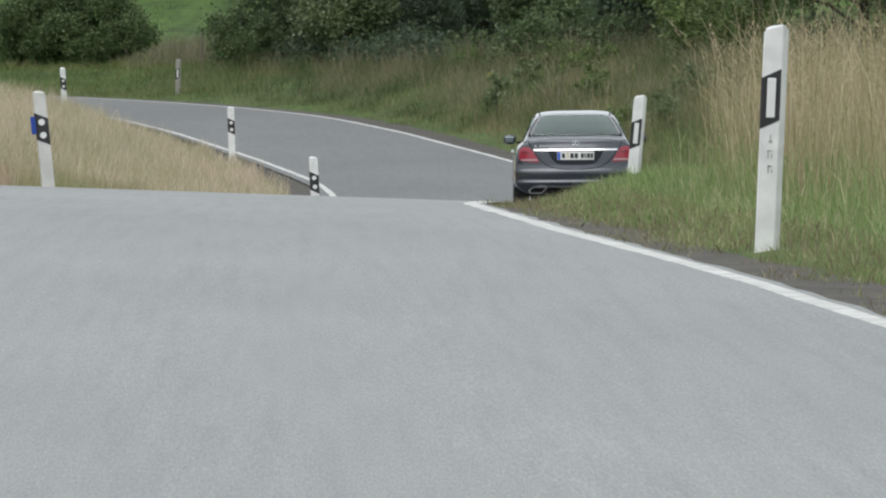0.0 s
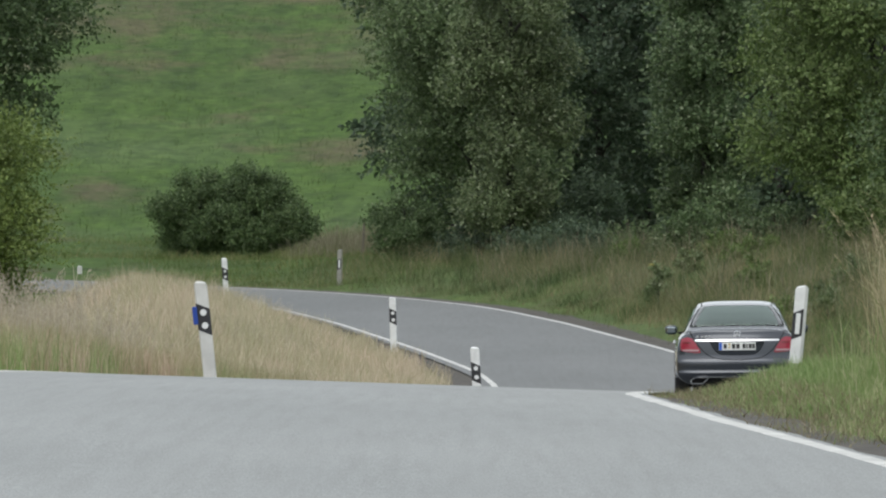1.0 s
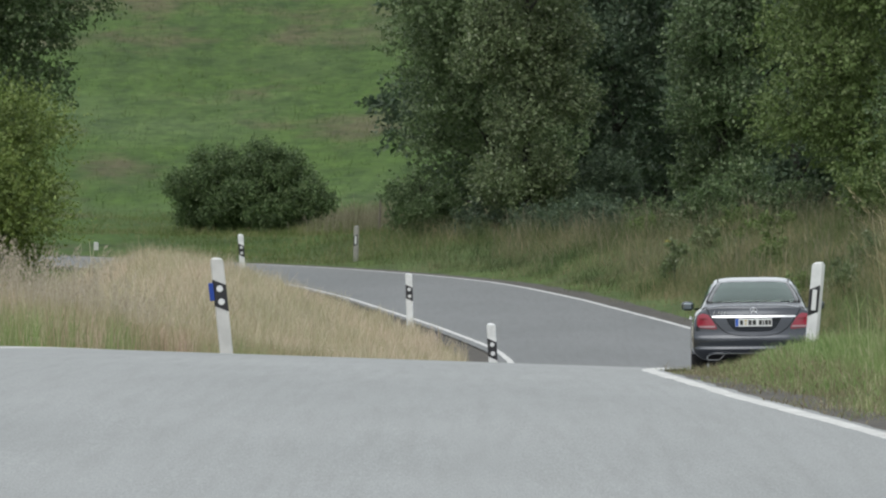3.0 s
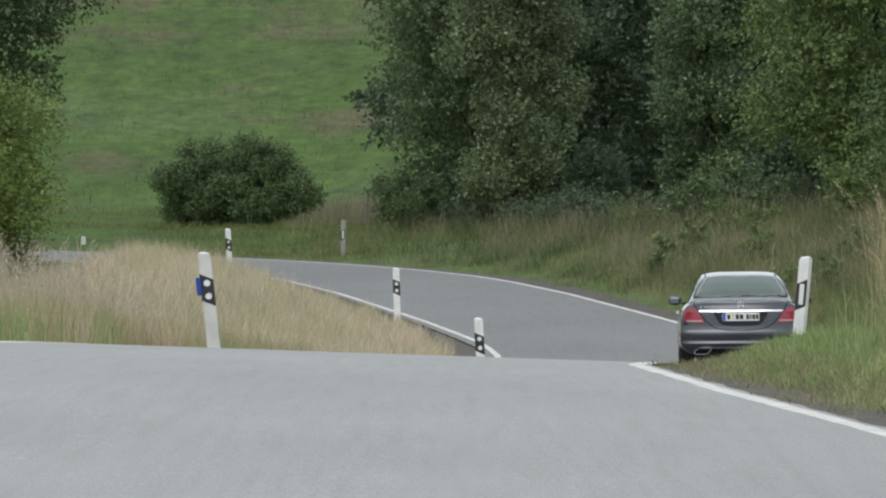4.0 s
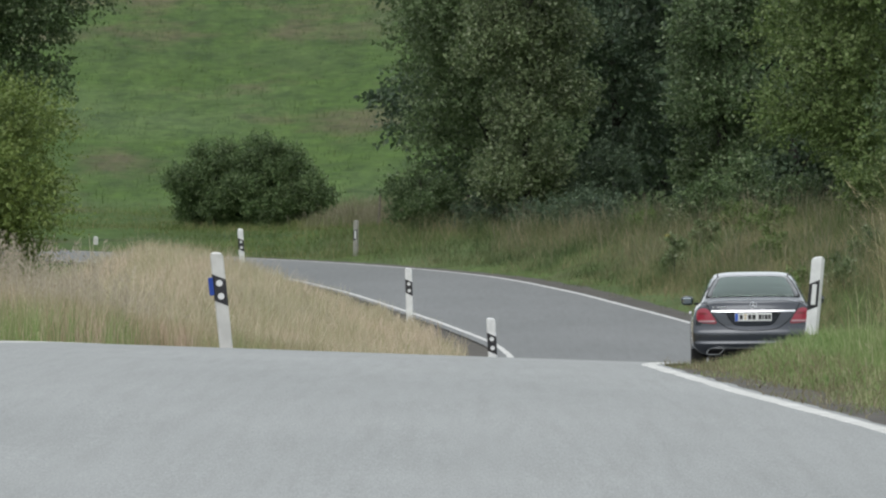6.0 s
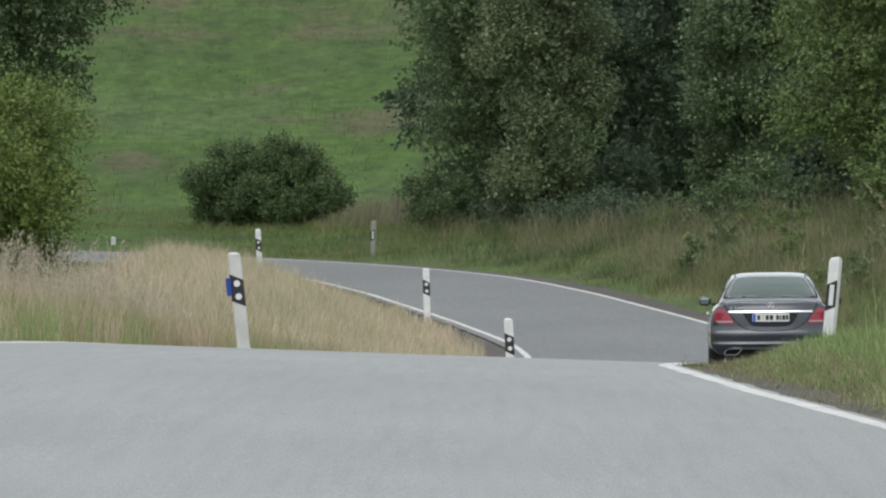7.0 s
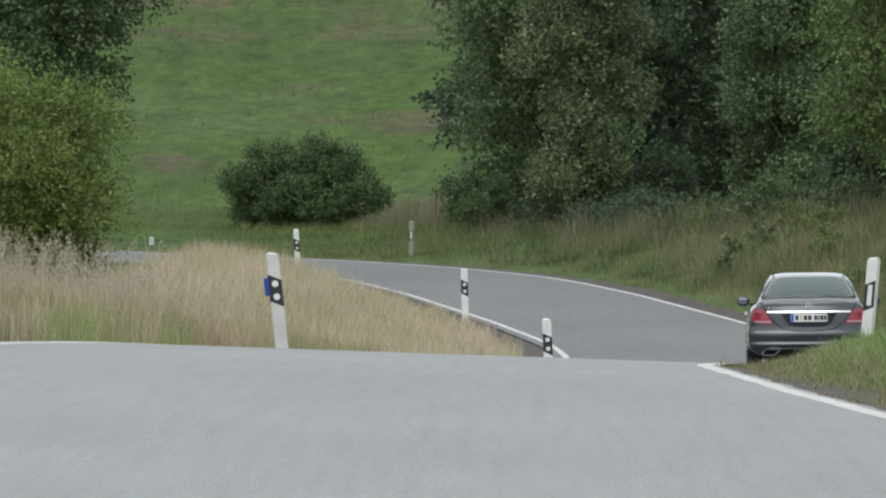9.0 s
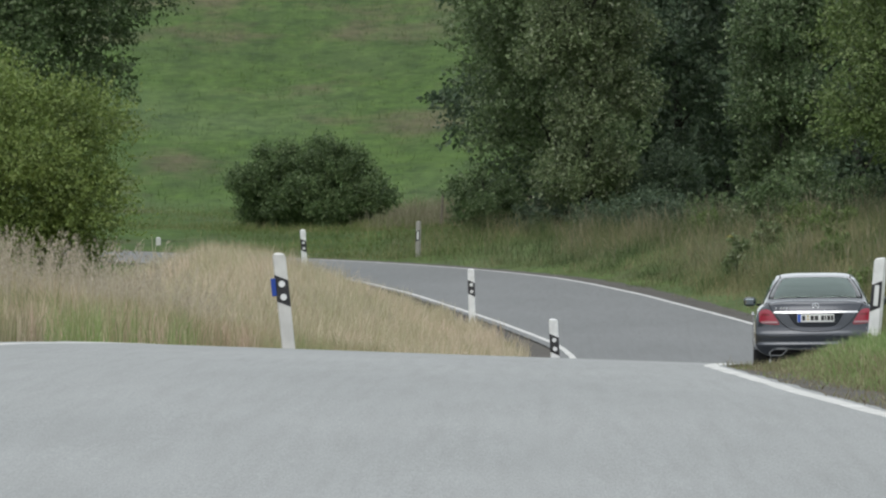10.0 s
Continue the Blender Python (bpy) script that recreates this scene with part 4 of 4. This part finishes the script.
    rings = [[bm.verts.new((x, r * math.cos(2 * math.pi * k / sides), r * math.sin(2 * math.pi * k / sides))) for k in range(sides)] for x, r in profile]
    for p, q in zip(rings, rings[1:]):
        for k in range(sides):
            bm.faces.new((p[k], p[(k + 1) % sides], q[(k + 1) % sides], q[k]))


def wheel(parent, x, y, sign):
    bm = bmesh.new()
    lathe(bm, [(-0.100, 0.225), (-0.112, 0.26), (-0.110, 0.30), (-0.095, 0.325), (-0.05, 0.332), (0.05, 0.332), (0.095, 0.325), (0.110, 0.30), (0.112, 0.26), (0.100, 0.225), (-0.100, 0.225)])
    tyre = shade_smooth(part("wheel", bm, RUBBER, parent, "black road tyre on an alloy rim"))
    tyre.matrix_basis = pose(x, y, 0.332, 0, 0, 0 if sign > 0 else 180)
    bm = bmesh.new()
    lathe(bm, [(0.098, 0.226), (0.085, 0.215), (-0.09, 0.21), (-0.098, 0.226)])
    for k in range(5):
        a = 2 * math.pi * k / 5
        u, v = Vector((0, math.cos(a), math.sin(a))), Vector((0, -math.sin(a), math.cos(a)))
        pts = [u * 0.03 + v * 0.03, u * 0.218 + v * 0.04, u * 0.218 - v * 0.04, u * 0.03 - v * 0.03]
        f = [bm.verts.new(p + Vector((0.085, 0, 0))) for p in pts]
        g = [bm.verts.new(p + Vector((0.055, 0, 0))) for p in pts]
        bm.faces.new(f)
        for i in range(4):
            bm.faces.new((f[i], g[i], g[(i + 1) % 4], f[(i + 1) % 4]))
    lathe(bm, [(0.09, 0.001), (0.09, 0.05), (0.05, 0.05)], 20)
    part("rim", bm, ALLOY, tyre, "silver five-spoke alloy rim")


def saloon(x, y, z, rz, rx, ry):
    car = thing("car", x, y, z, "dark grey metallic four-door saloon car standing on the lane", "car", rz=rz, rx=rx, ry=ry)
    body = hull(car)
    # underside and boot floor
    bm = bmesh.new()
    box(bm, -0.64, 0.64, -0.82, 3.3, 0.19, 0.42, 0.03)
    part("underbody", bm, BLACK_TRIM, car)
    # cabin shell, open behind the front and rear panes
    glass_w = curve_of([(-0.52, 0.640), (-0.45, 0.648), (-0.1, 0.600), (0.30, 0.520), (0.40, 0.490), (0.44, 0.44)])
    front_w = lambda q: 0.5 + 0.1 * (q - 1.7)
    bm = bmesh.new()
    rows = [[bm.verts.new(p) for p in cabin_section(yy)] for yy in np.linspace(-0.70, 2.6, 111)]
    for p, q in zip(rows, rows[1:]):
        for i in range(len(p) - 1):
            c = (p[i].co + q[i + 1].co) / 2
            rear = -0.49 < c.y < 0.40 and abs(c.x) < glass_w(c.y) - 0.02 and c.z > cabin_top(c.y, c.x) - 0.02
            front = 1.76 < c.y < 2.48 and abs(c.x) < front_w(c.y) - 0.02 and c.z > cabin_top(c.y, c.x) - 0.02
            f = int((i if i < 21 else len(p) - 2 - i) < 7 and 0.1 < c.y < 2.0 and 1 < (i if i < 21 else len(p) - 2 - i))
            if not (rear or front or f):
                bm.faces.new((p[i], p[i + 1], q[i + 1], q[i]))
    bmesh.ops.recalc_face_normals(bm, faces=bm.faces)
    shade_smooth(part("cabin", bm, PAINT, car))
    for sg in (-1, 1):
        top_patch("window_seal", -0.53, 0.43, lambda q: sg * glass_w(q) - 0.018 + 0.012 * sg, lambda q: sg * glass_w(q) + 0.018 + 0.012 * sg, 0.003, BLACK_TRIM, car, nx=4)
        top_patch("glass_border", -0.51, 0.395, lambda q: sg * (glass_w(q) - 0.030) - 0.028, lambda q: sg * (glass_w(q) - 0.030) + 0.028, 0.0105, GLASS_BORDER, car, "dark printed border of the rear window", nx=4)
    top_patch("window_seal", 0.385, 0.425, lambda q: -glass_w(q), glass_w, 0.003, BLACK_TRIM, car, ny=4)
    top_patch("glass_border", 0.33, 0.395, lambda q: -glass_w(q) + 0.058, lambda q: glass_w(q) - 0.058, 0.0105, GLASS_BORDER, car, ny=4)
    top_patch("rear_window", -0.525, 0.405, lambda q: -glass_w(q), glass_w, 0.008, TINTED, car, "greenish tinted rear window").visible_shadow = False
    top_patch("windscreen", 1.72, 2.52, lambda q: -front_w(q), front_w, 0.006, TINTED, car).visible_shadow = False
    # what shows of the cabin through the panes
    bm = bmesh.new()
    box(bm, -0.66, 0.66, -0.48, 0.16, 0.96, 1.045, 0.02)
    part("parcel_shelf", bm, SEAT_CLOTH, car)
    bm = bmesh.new()
    box(bm, -0.68, 0.68, 1.95, 2.5, 0.86, 0.97, 0.03)
    part("dashboard", bm, SEAT_CLOTH, car)
    bm = bmesh.new()
    box(bm, -0.50, 0.50, 0.50, 1.62, 1.375, 1.385)
    part("headlining", bm, LINING, car)
    for xx, yy, zz in ((-0.37, 0.22, 1.03), (0.37, 0.22, 1.03), (-0.37, 1.25, 1.06), (0.37, 1.25, 1.06)):
        bm = bmesh.new()
        box(bm, xx - 0.23, xx + 0.23, yy, yy + 0.12, 0.45, zz, 0.05)
        seat = part("seat", bm, SEAT_CLOTH, car, "dark cloth seat")
        bm = bmesh.new()
        box(bm, xx - 0.13, xx + 0.13, yy + 0.01, yy + 0.10, zz + 0.03, zz + 0.17, 0.04)
        part("headrest", bm, SEAT_CLOTH, seat)
    for sg in (-1, 1):
        side_patch("side_trim", -0.05, 0.12, 0.10, 0.93, sg, 0.003, BLACK_TRIM, car)
        side_patch("side_trim", 1.0, 1.10, 0.10, 0.93, sg, 0.003, BLACK_TRIM, car)
        side_patch("side_trim", -0.05, 2.25, 0.86, 0.93, sg, 0.004, BLACK_TRIM, car)
        side_patch("side_trim", -0.05, 2.25, 0.10, 0.17, sg, 0.004, CHROME, car)
        for y0, y1 in ((0.10, 1.02), (1.08, 2.04)):
            side_patch("side_window", y0, y1, 0.14, 0.90, sg, 0.007, TINTED, car).visible_shadow = False
        top_patch("roof_seam", 0.46, 1.66, lambda q: sg * 0.505 - 0.008, lambda q: sg * 0.505 + 0.008, 0.003, BLACK_TRIM, car, nx=2)
    # bumper and rear wings
    def wing(q):
        t = abs((q - 0.6625) / 0.4125) ** POWER
        return BELT[0][1] * narrow(q) * max(0.02, 0.985 ** POWER - t) ** (1 / POWER)

    facing("rear_panel", 0.262, 1.058, lambda q: -wing(q), wing, 0.002, PAINT, car, nx=80, nz=90)
    # boot lid with the plate's hollow
    lid_w = curve_of([(0.640, 0.06), (0.644, 0.18), (0.652, 0.26), (0.668, 0.33), (0.70, 0.405), (0.77, 0.49), (0.83, 0.540), (0.915, 0.602), (1.0, 0.650), (1.045, 0.672)])
    facing("shut_line", 0.632, 1.043, lambda q: -lid_w(q + 0.006) - 0.010, lambda q: lid_w(q + 0.006) + 0.010, 0.0040, BLACK_TRIM, car, nx=36, nz=60)
    lid = facing("boot_lid", 0.640, 1.045, lambda q: -lid_w(q), lid_w, 0.008, PAINT, car, nx=36, nz=60)
    rec_w = curve_of([(0.700, 0.12), (0.704, 0.20), (0.715, 0.255), (0.75, 0.305), (0.80, 0.345), (0.893, 0.392)])
    facing("recess_edge", 0.700, 0.893, lambda q: -rec_w(q), rec_w, 0.0095, BLACK_TRIM, lid, nx=24, nz=24, lean=0.10)
    in_w = curve_of([(0.708, 0.11), (0.713, 0.195), (0.724, 0.248), (0.76, 0.300), (0.80, 0.334), (0.87, 0.370)])
    facing("plate_recess", 0.708, 0.880, lambda q: -in_w(q), in_w, 0.0125, PAINT, lid, nx=24, nz=24, lean=0.17)
    facing("chrome_strip", 0.902, 0.924, lambda q: -0.598, lambda q: 0.598, 0.016, CHROME, lid, "chrome strip across the boot lid", nx=24, nz=5, lean=-0.15)
    bm = bmesh.new()
    yb = stern(0, 0.83) - 0.046
    box(bm, -0.262, 0.262, yb, yb + 0.012, 0.772, 0.886, 0.004)
    plate = part("number_plate", bm, PLATE_WHITE, car, "white number plate with blue end band")
    bm = bmesh.new()
    box(bm, -0.258, -0.216, yb - 0.0015, yb + 0.002, 0.776, 0.882)
    part("country_band", bm, PLATE_BLUE, plate)
    for x0, x1 in ((-0.195, -0.150), (-0.075, -0.028), (-0.015, 0.035), (0.075, 0.118), (0.128, 0.150), (0.162, 0.205), (0.213, 0.25)):
        bm = bmesh.new()
        box(bm, x0, x1, yb - 0.0015, yb + 0.002, 0.795, 0.864)
        part("plate_bar", bm, INK, plate)
    bm = bmesh.new()
    disc(bm, -0.112, 0.855, yb + 0.001, 0.016, 0.002)
    disc(bm, -0.112, 0.812, yb + 0.001, 0.014, 0.002)
    part("seal_dot", bm, plain("seal_tan", (0.50, 0.36, 0.12), 0.5), plate)
    bm = bmesh.new()
    ye = stern(0, 0.995) - 0.014
    ring = []
    for k in range(28):
        a = 2 * math.pi * k / 28
        ring.append([bm.verts.new((math.cos(a) * (0.043 + dx), ye - dy, 0.995 + math.sin(a) * (0.043 + dx))) for dx, dy in ((-0.007, 0), (0, 0.009), (0.007, 0), (0, -0.012))])
    for k in range(28):
        for i in range(4):
            bm.faces.new((ring[k][i], ring[k][(i + 1) % 4], ring[(k + 1) % 28][(i + 1) % 4], ring[(k + 1) % 28][i]))
    for a in (90, 210, 330):
        tube(bm, (0, ye, 0.995), (0.04 * math.cos(radians(a)), ye, 0.995 + 0.04 * math.sin(radians(a))), 0.009, 0.004, 6)
    part("badge", bm, CHROME, lid, "round chrome badge")
    for x0 in (-0.585, -0.515, -0.470, -0.425):
        bm = bmesh.new()
        yl = stern(x0, 0.968) - 0.014
        box(bm, x0, x0 + 0.030, yl, yl + 0.008, 0.953, 0.983, 0.002)
        for v in bm.verts:
            v.co.x += 0.25 * (v.co.z - 0.953)
        part("badge_bar", bm, CHROME, lid)
    # tail lamps
    inner = curve_of([(0.733, 0.545), (0.738, 0.530), (0.747, 0.523), (0.760, 0.526), (0.80, 0.548), (0.85, 0.580), (0.90, 0.612), (0.935, 0.640), (0.950, 0.662), (0.960, 0.705)])
    outer = curve_of([(0.733, 0.575), (0.738, 0.62), (0.747, 0.71), (0.760, 0.775), (0.775, 0.795), (0.80, 0.806), (0.86, 0.810), (0.91, 0.800), (0.935, 0.785), (0.950, 0.762), (0.960, 0.725)])
    for sg in (-1, 1):
        edge = (lambda q: -outer(q), lambda q: -inner(q)) if sg < 0 else (inner, outer)
        lamp = facing("tail_lamp", 0.733, 0.960, edge[0], edge[1], 0.010, LAMP_RED, car, "red tail lamp, unlit", nx=16, nz=30)
        facing("lamp_band", 0.762, 0.784, lambda q: edge[0](q) + 0.012, lambda q: edge[1](q) - 0.012, 0.0125, LAMP_CLEAR, lamp, "clear reversing light band", nz=2)
        facing("lamp_foot", 0.738, 0.760, lambda q: edge[0](q) + 0.012, lambda q: edge[1](q) - 0.012, 0.0122, LAMP_DEEP, lamp, nz=2)
        facing("lamp_glow_bar", 0.868, 0.892, lambda q: edge[0](q) + 0.03, lambda q: edge[1](q) - 0.06, 0.0125, LAMP_DEEP, lamp, nz=2)
    # bumper, diffuser and exhaust trims
    skirt = curve_of([(0.215, 0.56), (0.25, 0.62), (0.30, 0.665), (0.335, 0.66), (0.365, 0.54), (0.383, 0.42)])
    facing("diffuser", 0.262, 0.383, lambda q: -skirt(q), skirt, 0.006, BLACK_TRIM, car, "black diffuser", nx=24, nz=12)
    bm = bmesh.new()
    box(bm, -0.60, 0.60, -0.93, -0.70, 0.185, 0.30, 0.02)
    part("rear_skirt", bm, BLACK_TRIM, car)
    facing("chrome_line", 0.384, 0.393, lambda q: -0.415, lambda q: 0.415, 0.014, CHROME, car, "thin chrome line above the diffuser", nx=20, nz=2)
    lo_e = curve_of([(0.292, 0.505), (0.300, 0.485), (0.335, 0.445), (0.365, 0.418), (0.385, 0.405), (0.393, 0.43)])
    hi_e = curve_of([(0.292, 0.635), (0.300, 0.662), (0.315, 0.676), (0.345, 0.672), (0.370, 0.640), (0.385, 0.595), (0.393, 0.54)])
    lo_i = lambda q: lo_e(q) + 0.020
    hi_i = lambda q: hi_e(q) - 0.022
    for sg in (-1, 1):
        e = (lambda q: -hi_e(q), lambda q: -lo_e(q)) if sg < 0 else (lo_e, hi_e)
        g = (lambda q: -hi_i(q), lambda q: -lo_i(q)) if sg < 0 else (lo_i, hi_i)
        trim = facing("exhaust_trim", 0.292, 0.393, e[0], e[1], 0.022, CHROME, car, "chrome exhaust surround", nx=14, nz=12)
        facing("exhaust_mouth", 0.307, 0.379, g[0], g[1], 0.0245, BLACK_TRIM, trim, nx=12, nz=10)
    for xx, yy in ((0.785, 0.0), (0.792, 2.84)):
        for sg in (-1, 1):
            wheel(car, sg * xx, yy, sg)
            bm = bmesh.new()
            lip = []
            for k in range(25):
                a = math.pi * (0.03 + 0.94 * k / 24)
                lip.append([bm.verts.new((sg * (0.892 + dx), yy + (0.365 + dr) * math.cos(a), 0.335 + (0.365 + dr) * math.sin(a))) for dx, dr in ((0, -0.012), (0.004, 0.0), (-0.004, 0.03), (-0.05, 0.03), (-0.06, -0.012))])
            for p, q in zip(lip, lip[1:]):
                for i in range(5):
                    bm.faces.new((p[i], p[(i + 1) % 5], q[(i + 1) % 5], q[i]))
            bmesh.ops.recalc_face_normals(bm, faces=bm.faces)
            shade_smooth(part("wheel_arch", bm, PAINT, car))
    # mirrors and door handles
    for sg in (-1, 1):
        bm = bmesh.new()
        bmesh.ops.create_uvsphere(bm, u_segments=20, v_segments=12, radius=1)
        for v in bm.verts:
            c = v.co
            k = 1 / max(0.55, (abs(c.x) ** 4 + abs(c.z) ** 4) ** 0.25) if c.y < 0.3 else 1
            v.co = Vector((sg * 0.945 + c.x * 0.088 * min(k, 1.12), 1.86 + (c.y * 0.10 if c.y > 0 else c.y * 0.035), 1.015 + c.z * 0.068 * min(k, 1.12)))
        mirror = shade_smooth(part("door_mirror", bm, PAINT, car, "grey door mirror with dark glass"))
        bm = bmesh.new()
        box(bm, sg * 0.945 - 0.072, sg * 0.945 + 0.072, 1.818, 1.832, 0.965, 1.065, 0.02)
        part("mirror_glass", bm, glossy("mirror_glass", (0.35, 0.40, 0.42), 0.03, 1.0, 0.0), mirror)
        bm = bmesh.new()
        box(bm, min(sg * 0.74, sg * 0.85), max(sg * 0.74, sg * 0.85), 1.84, 1.92, 0.955, 0.985, 0.01)
        part("mirror_arm", bm, BLACK_TRIM, mirror)
        for yy in (0.32, 1.32):
            bm = bmesh.new()
            box(bm, sg * 0.90 - 0.02, sg * 0.90 + 0.02, yy, yy + 0.2, 0.845, 0.872, 0.008)
            part("door_handle", bm, CHROME, car, "chrome door handle")
    return car


saloon(4.24, 162.0, float(lane_height(np.array([1.0]), np.array([162.0]))[0]) + 0.004, -1.3, 0.3, -0.6)


# ---- small things along the lane ----
def wooden_stake(x, y, h, label):
    root = thing("fence_stake", x, y, float(land(x, y)[0]), label, "fence stake", "old fence stakes", ry=random.uniform(-4, 4))
    bm = bmesh.new()
    n = 9
    rings = []
    for k in range(6):
        zz = -0.2 + (h + 0.2) * k / 5
        rings.append([bm.verts.new(((0.045 - 0.004 * k) * math.cos(2 * math.pi * i / n) * random.uniform(0.88, 1.1), (0.045 - 0.004 * k) * math.sin(2 * math.pi * i / n), zz)) for i in range(n)])
    for p, q in zip(rings, rings[1:]):
        for i in range(n):
            bm.faces.new((p[i], p[(i + 1) % n], q[(i + 1) % n], q[i]))
    bm.faces.new(rings[-1])
    part("stake", bm, WOOD, root)


wooden_stake(-2.05, 292, 1.0, "thin weathered wooden stake in the meadow grass")


def lump(name, x, y, size, mat, label, category, seed):
    """A rough stone or crumpled scrap."""
    rng = random.Random(seed)
    root = thing(name, x, y, float(land(x, y)[0]) + size[2] * 0.25, label, category, rz=rng.uniform(0, 90))
    bm = bmesh.new()
    bmesh.ops.create_icosphere(bm, subdivisions=3, radius=1)
    for v in bm.verts:
        d = 1 + 0.35 * noise.noise(v.co * 1.6 + Vector((seed, 0, 0))) + 0.12 * noise.noise(v.co * 5)
        v.co = Vector((v.co.x * size[0] * d, v.co.y * size[1] * d, v.co.z * size[2] * d))
    part("lump", bm, mat, root)


lump("stone", 4.52, 205, (0.13, 0.12, 0.09), plain("dark_stone", (0.06, 0.06, 0.06), 0.9, 0, 0.5, 0.06), "dark stone lying on the verge", "stone", 3)
lump("stone", 4.66, 205.3, (0.05, 0.05, 0.04), plain("pale_stone", (0.5, 0.5, 0.48), 0.9, 0, 0.3, 0.05), "small pale stone beside the dark one", "stone", 4)
lump("plastic_scrap", -1.27, 205, (0.16, 0.1, 0.035), POST_WHITE, "crumpled white plastic scrap at the edge of dry grass", "litter", 6)


def bare_twig(x, y, h, label):
    root = thing("dead_stalk", x, y, float(land(x, y)[0]) - 0.02, label, "dead stalk")
    bm = bmesh.new()
    tube(bm, (0, 0, 0), (0.01, 0, h * 0.55), 0.009, 0.007, 6)
    tube(bm, (0.01, 0, h * 0.55), (-0.03, 0, h), 0.007, 0.003, 6)
    tube(bm, (0.01, 0, h * 0.55), (0.09, 0, h * 0.93), 0.006, 0.003, 6)
    part("stalk", bm, STALK, root)


STALK = plain("bleached_stalk", (0.50, 0.46, 0.36), 0.8, 0, 0.2, 0.05)
bare_twig(-7.35, 226, 0.95, "bleached forked dead stalk above the dry grass")


def flower(x, y, h, seed):
    rng = random.Random(seed)
    root = thing("yellow_flower", x, y, float(land(x, y)[0]) - 0.02, "yellow flowering weed on the rough bank", "flower", "yellow flowers", ry=rng.uniform(-8, 8))
    bm = bmesh.new()
    tube(bm, (0, 0, 0), (0, 0, h), 0.006, 0.004, 6)
    part("stem", bm, LEAF_MID, root)
    bm = bmesh.new()
    bmesh.ops.create_icosphere(bm, subdivisions=2, radius=1)
    for v in bm.verts:
        d = 1 + 0.5 * noise.noise(v.co * 3 + Vector((seed, 0, 0)))
        v.co = Vector((v.co.x * 0.06 * d, v.co.y * 0.06 * d, h + v.co.z * 0.035 * d))
    part("blossom", bm, YELLOW, root, "yellow blossom")


YELLOW = plain("yellow_petals", (0.42, 0.33, 0.04), 0.7, 0, 0.25, 0.02)
flower(4.42, 235, 0.5, 1)
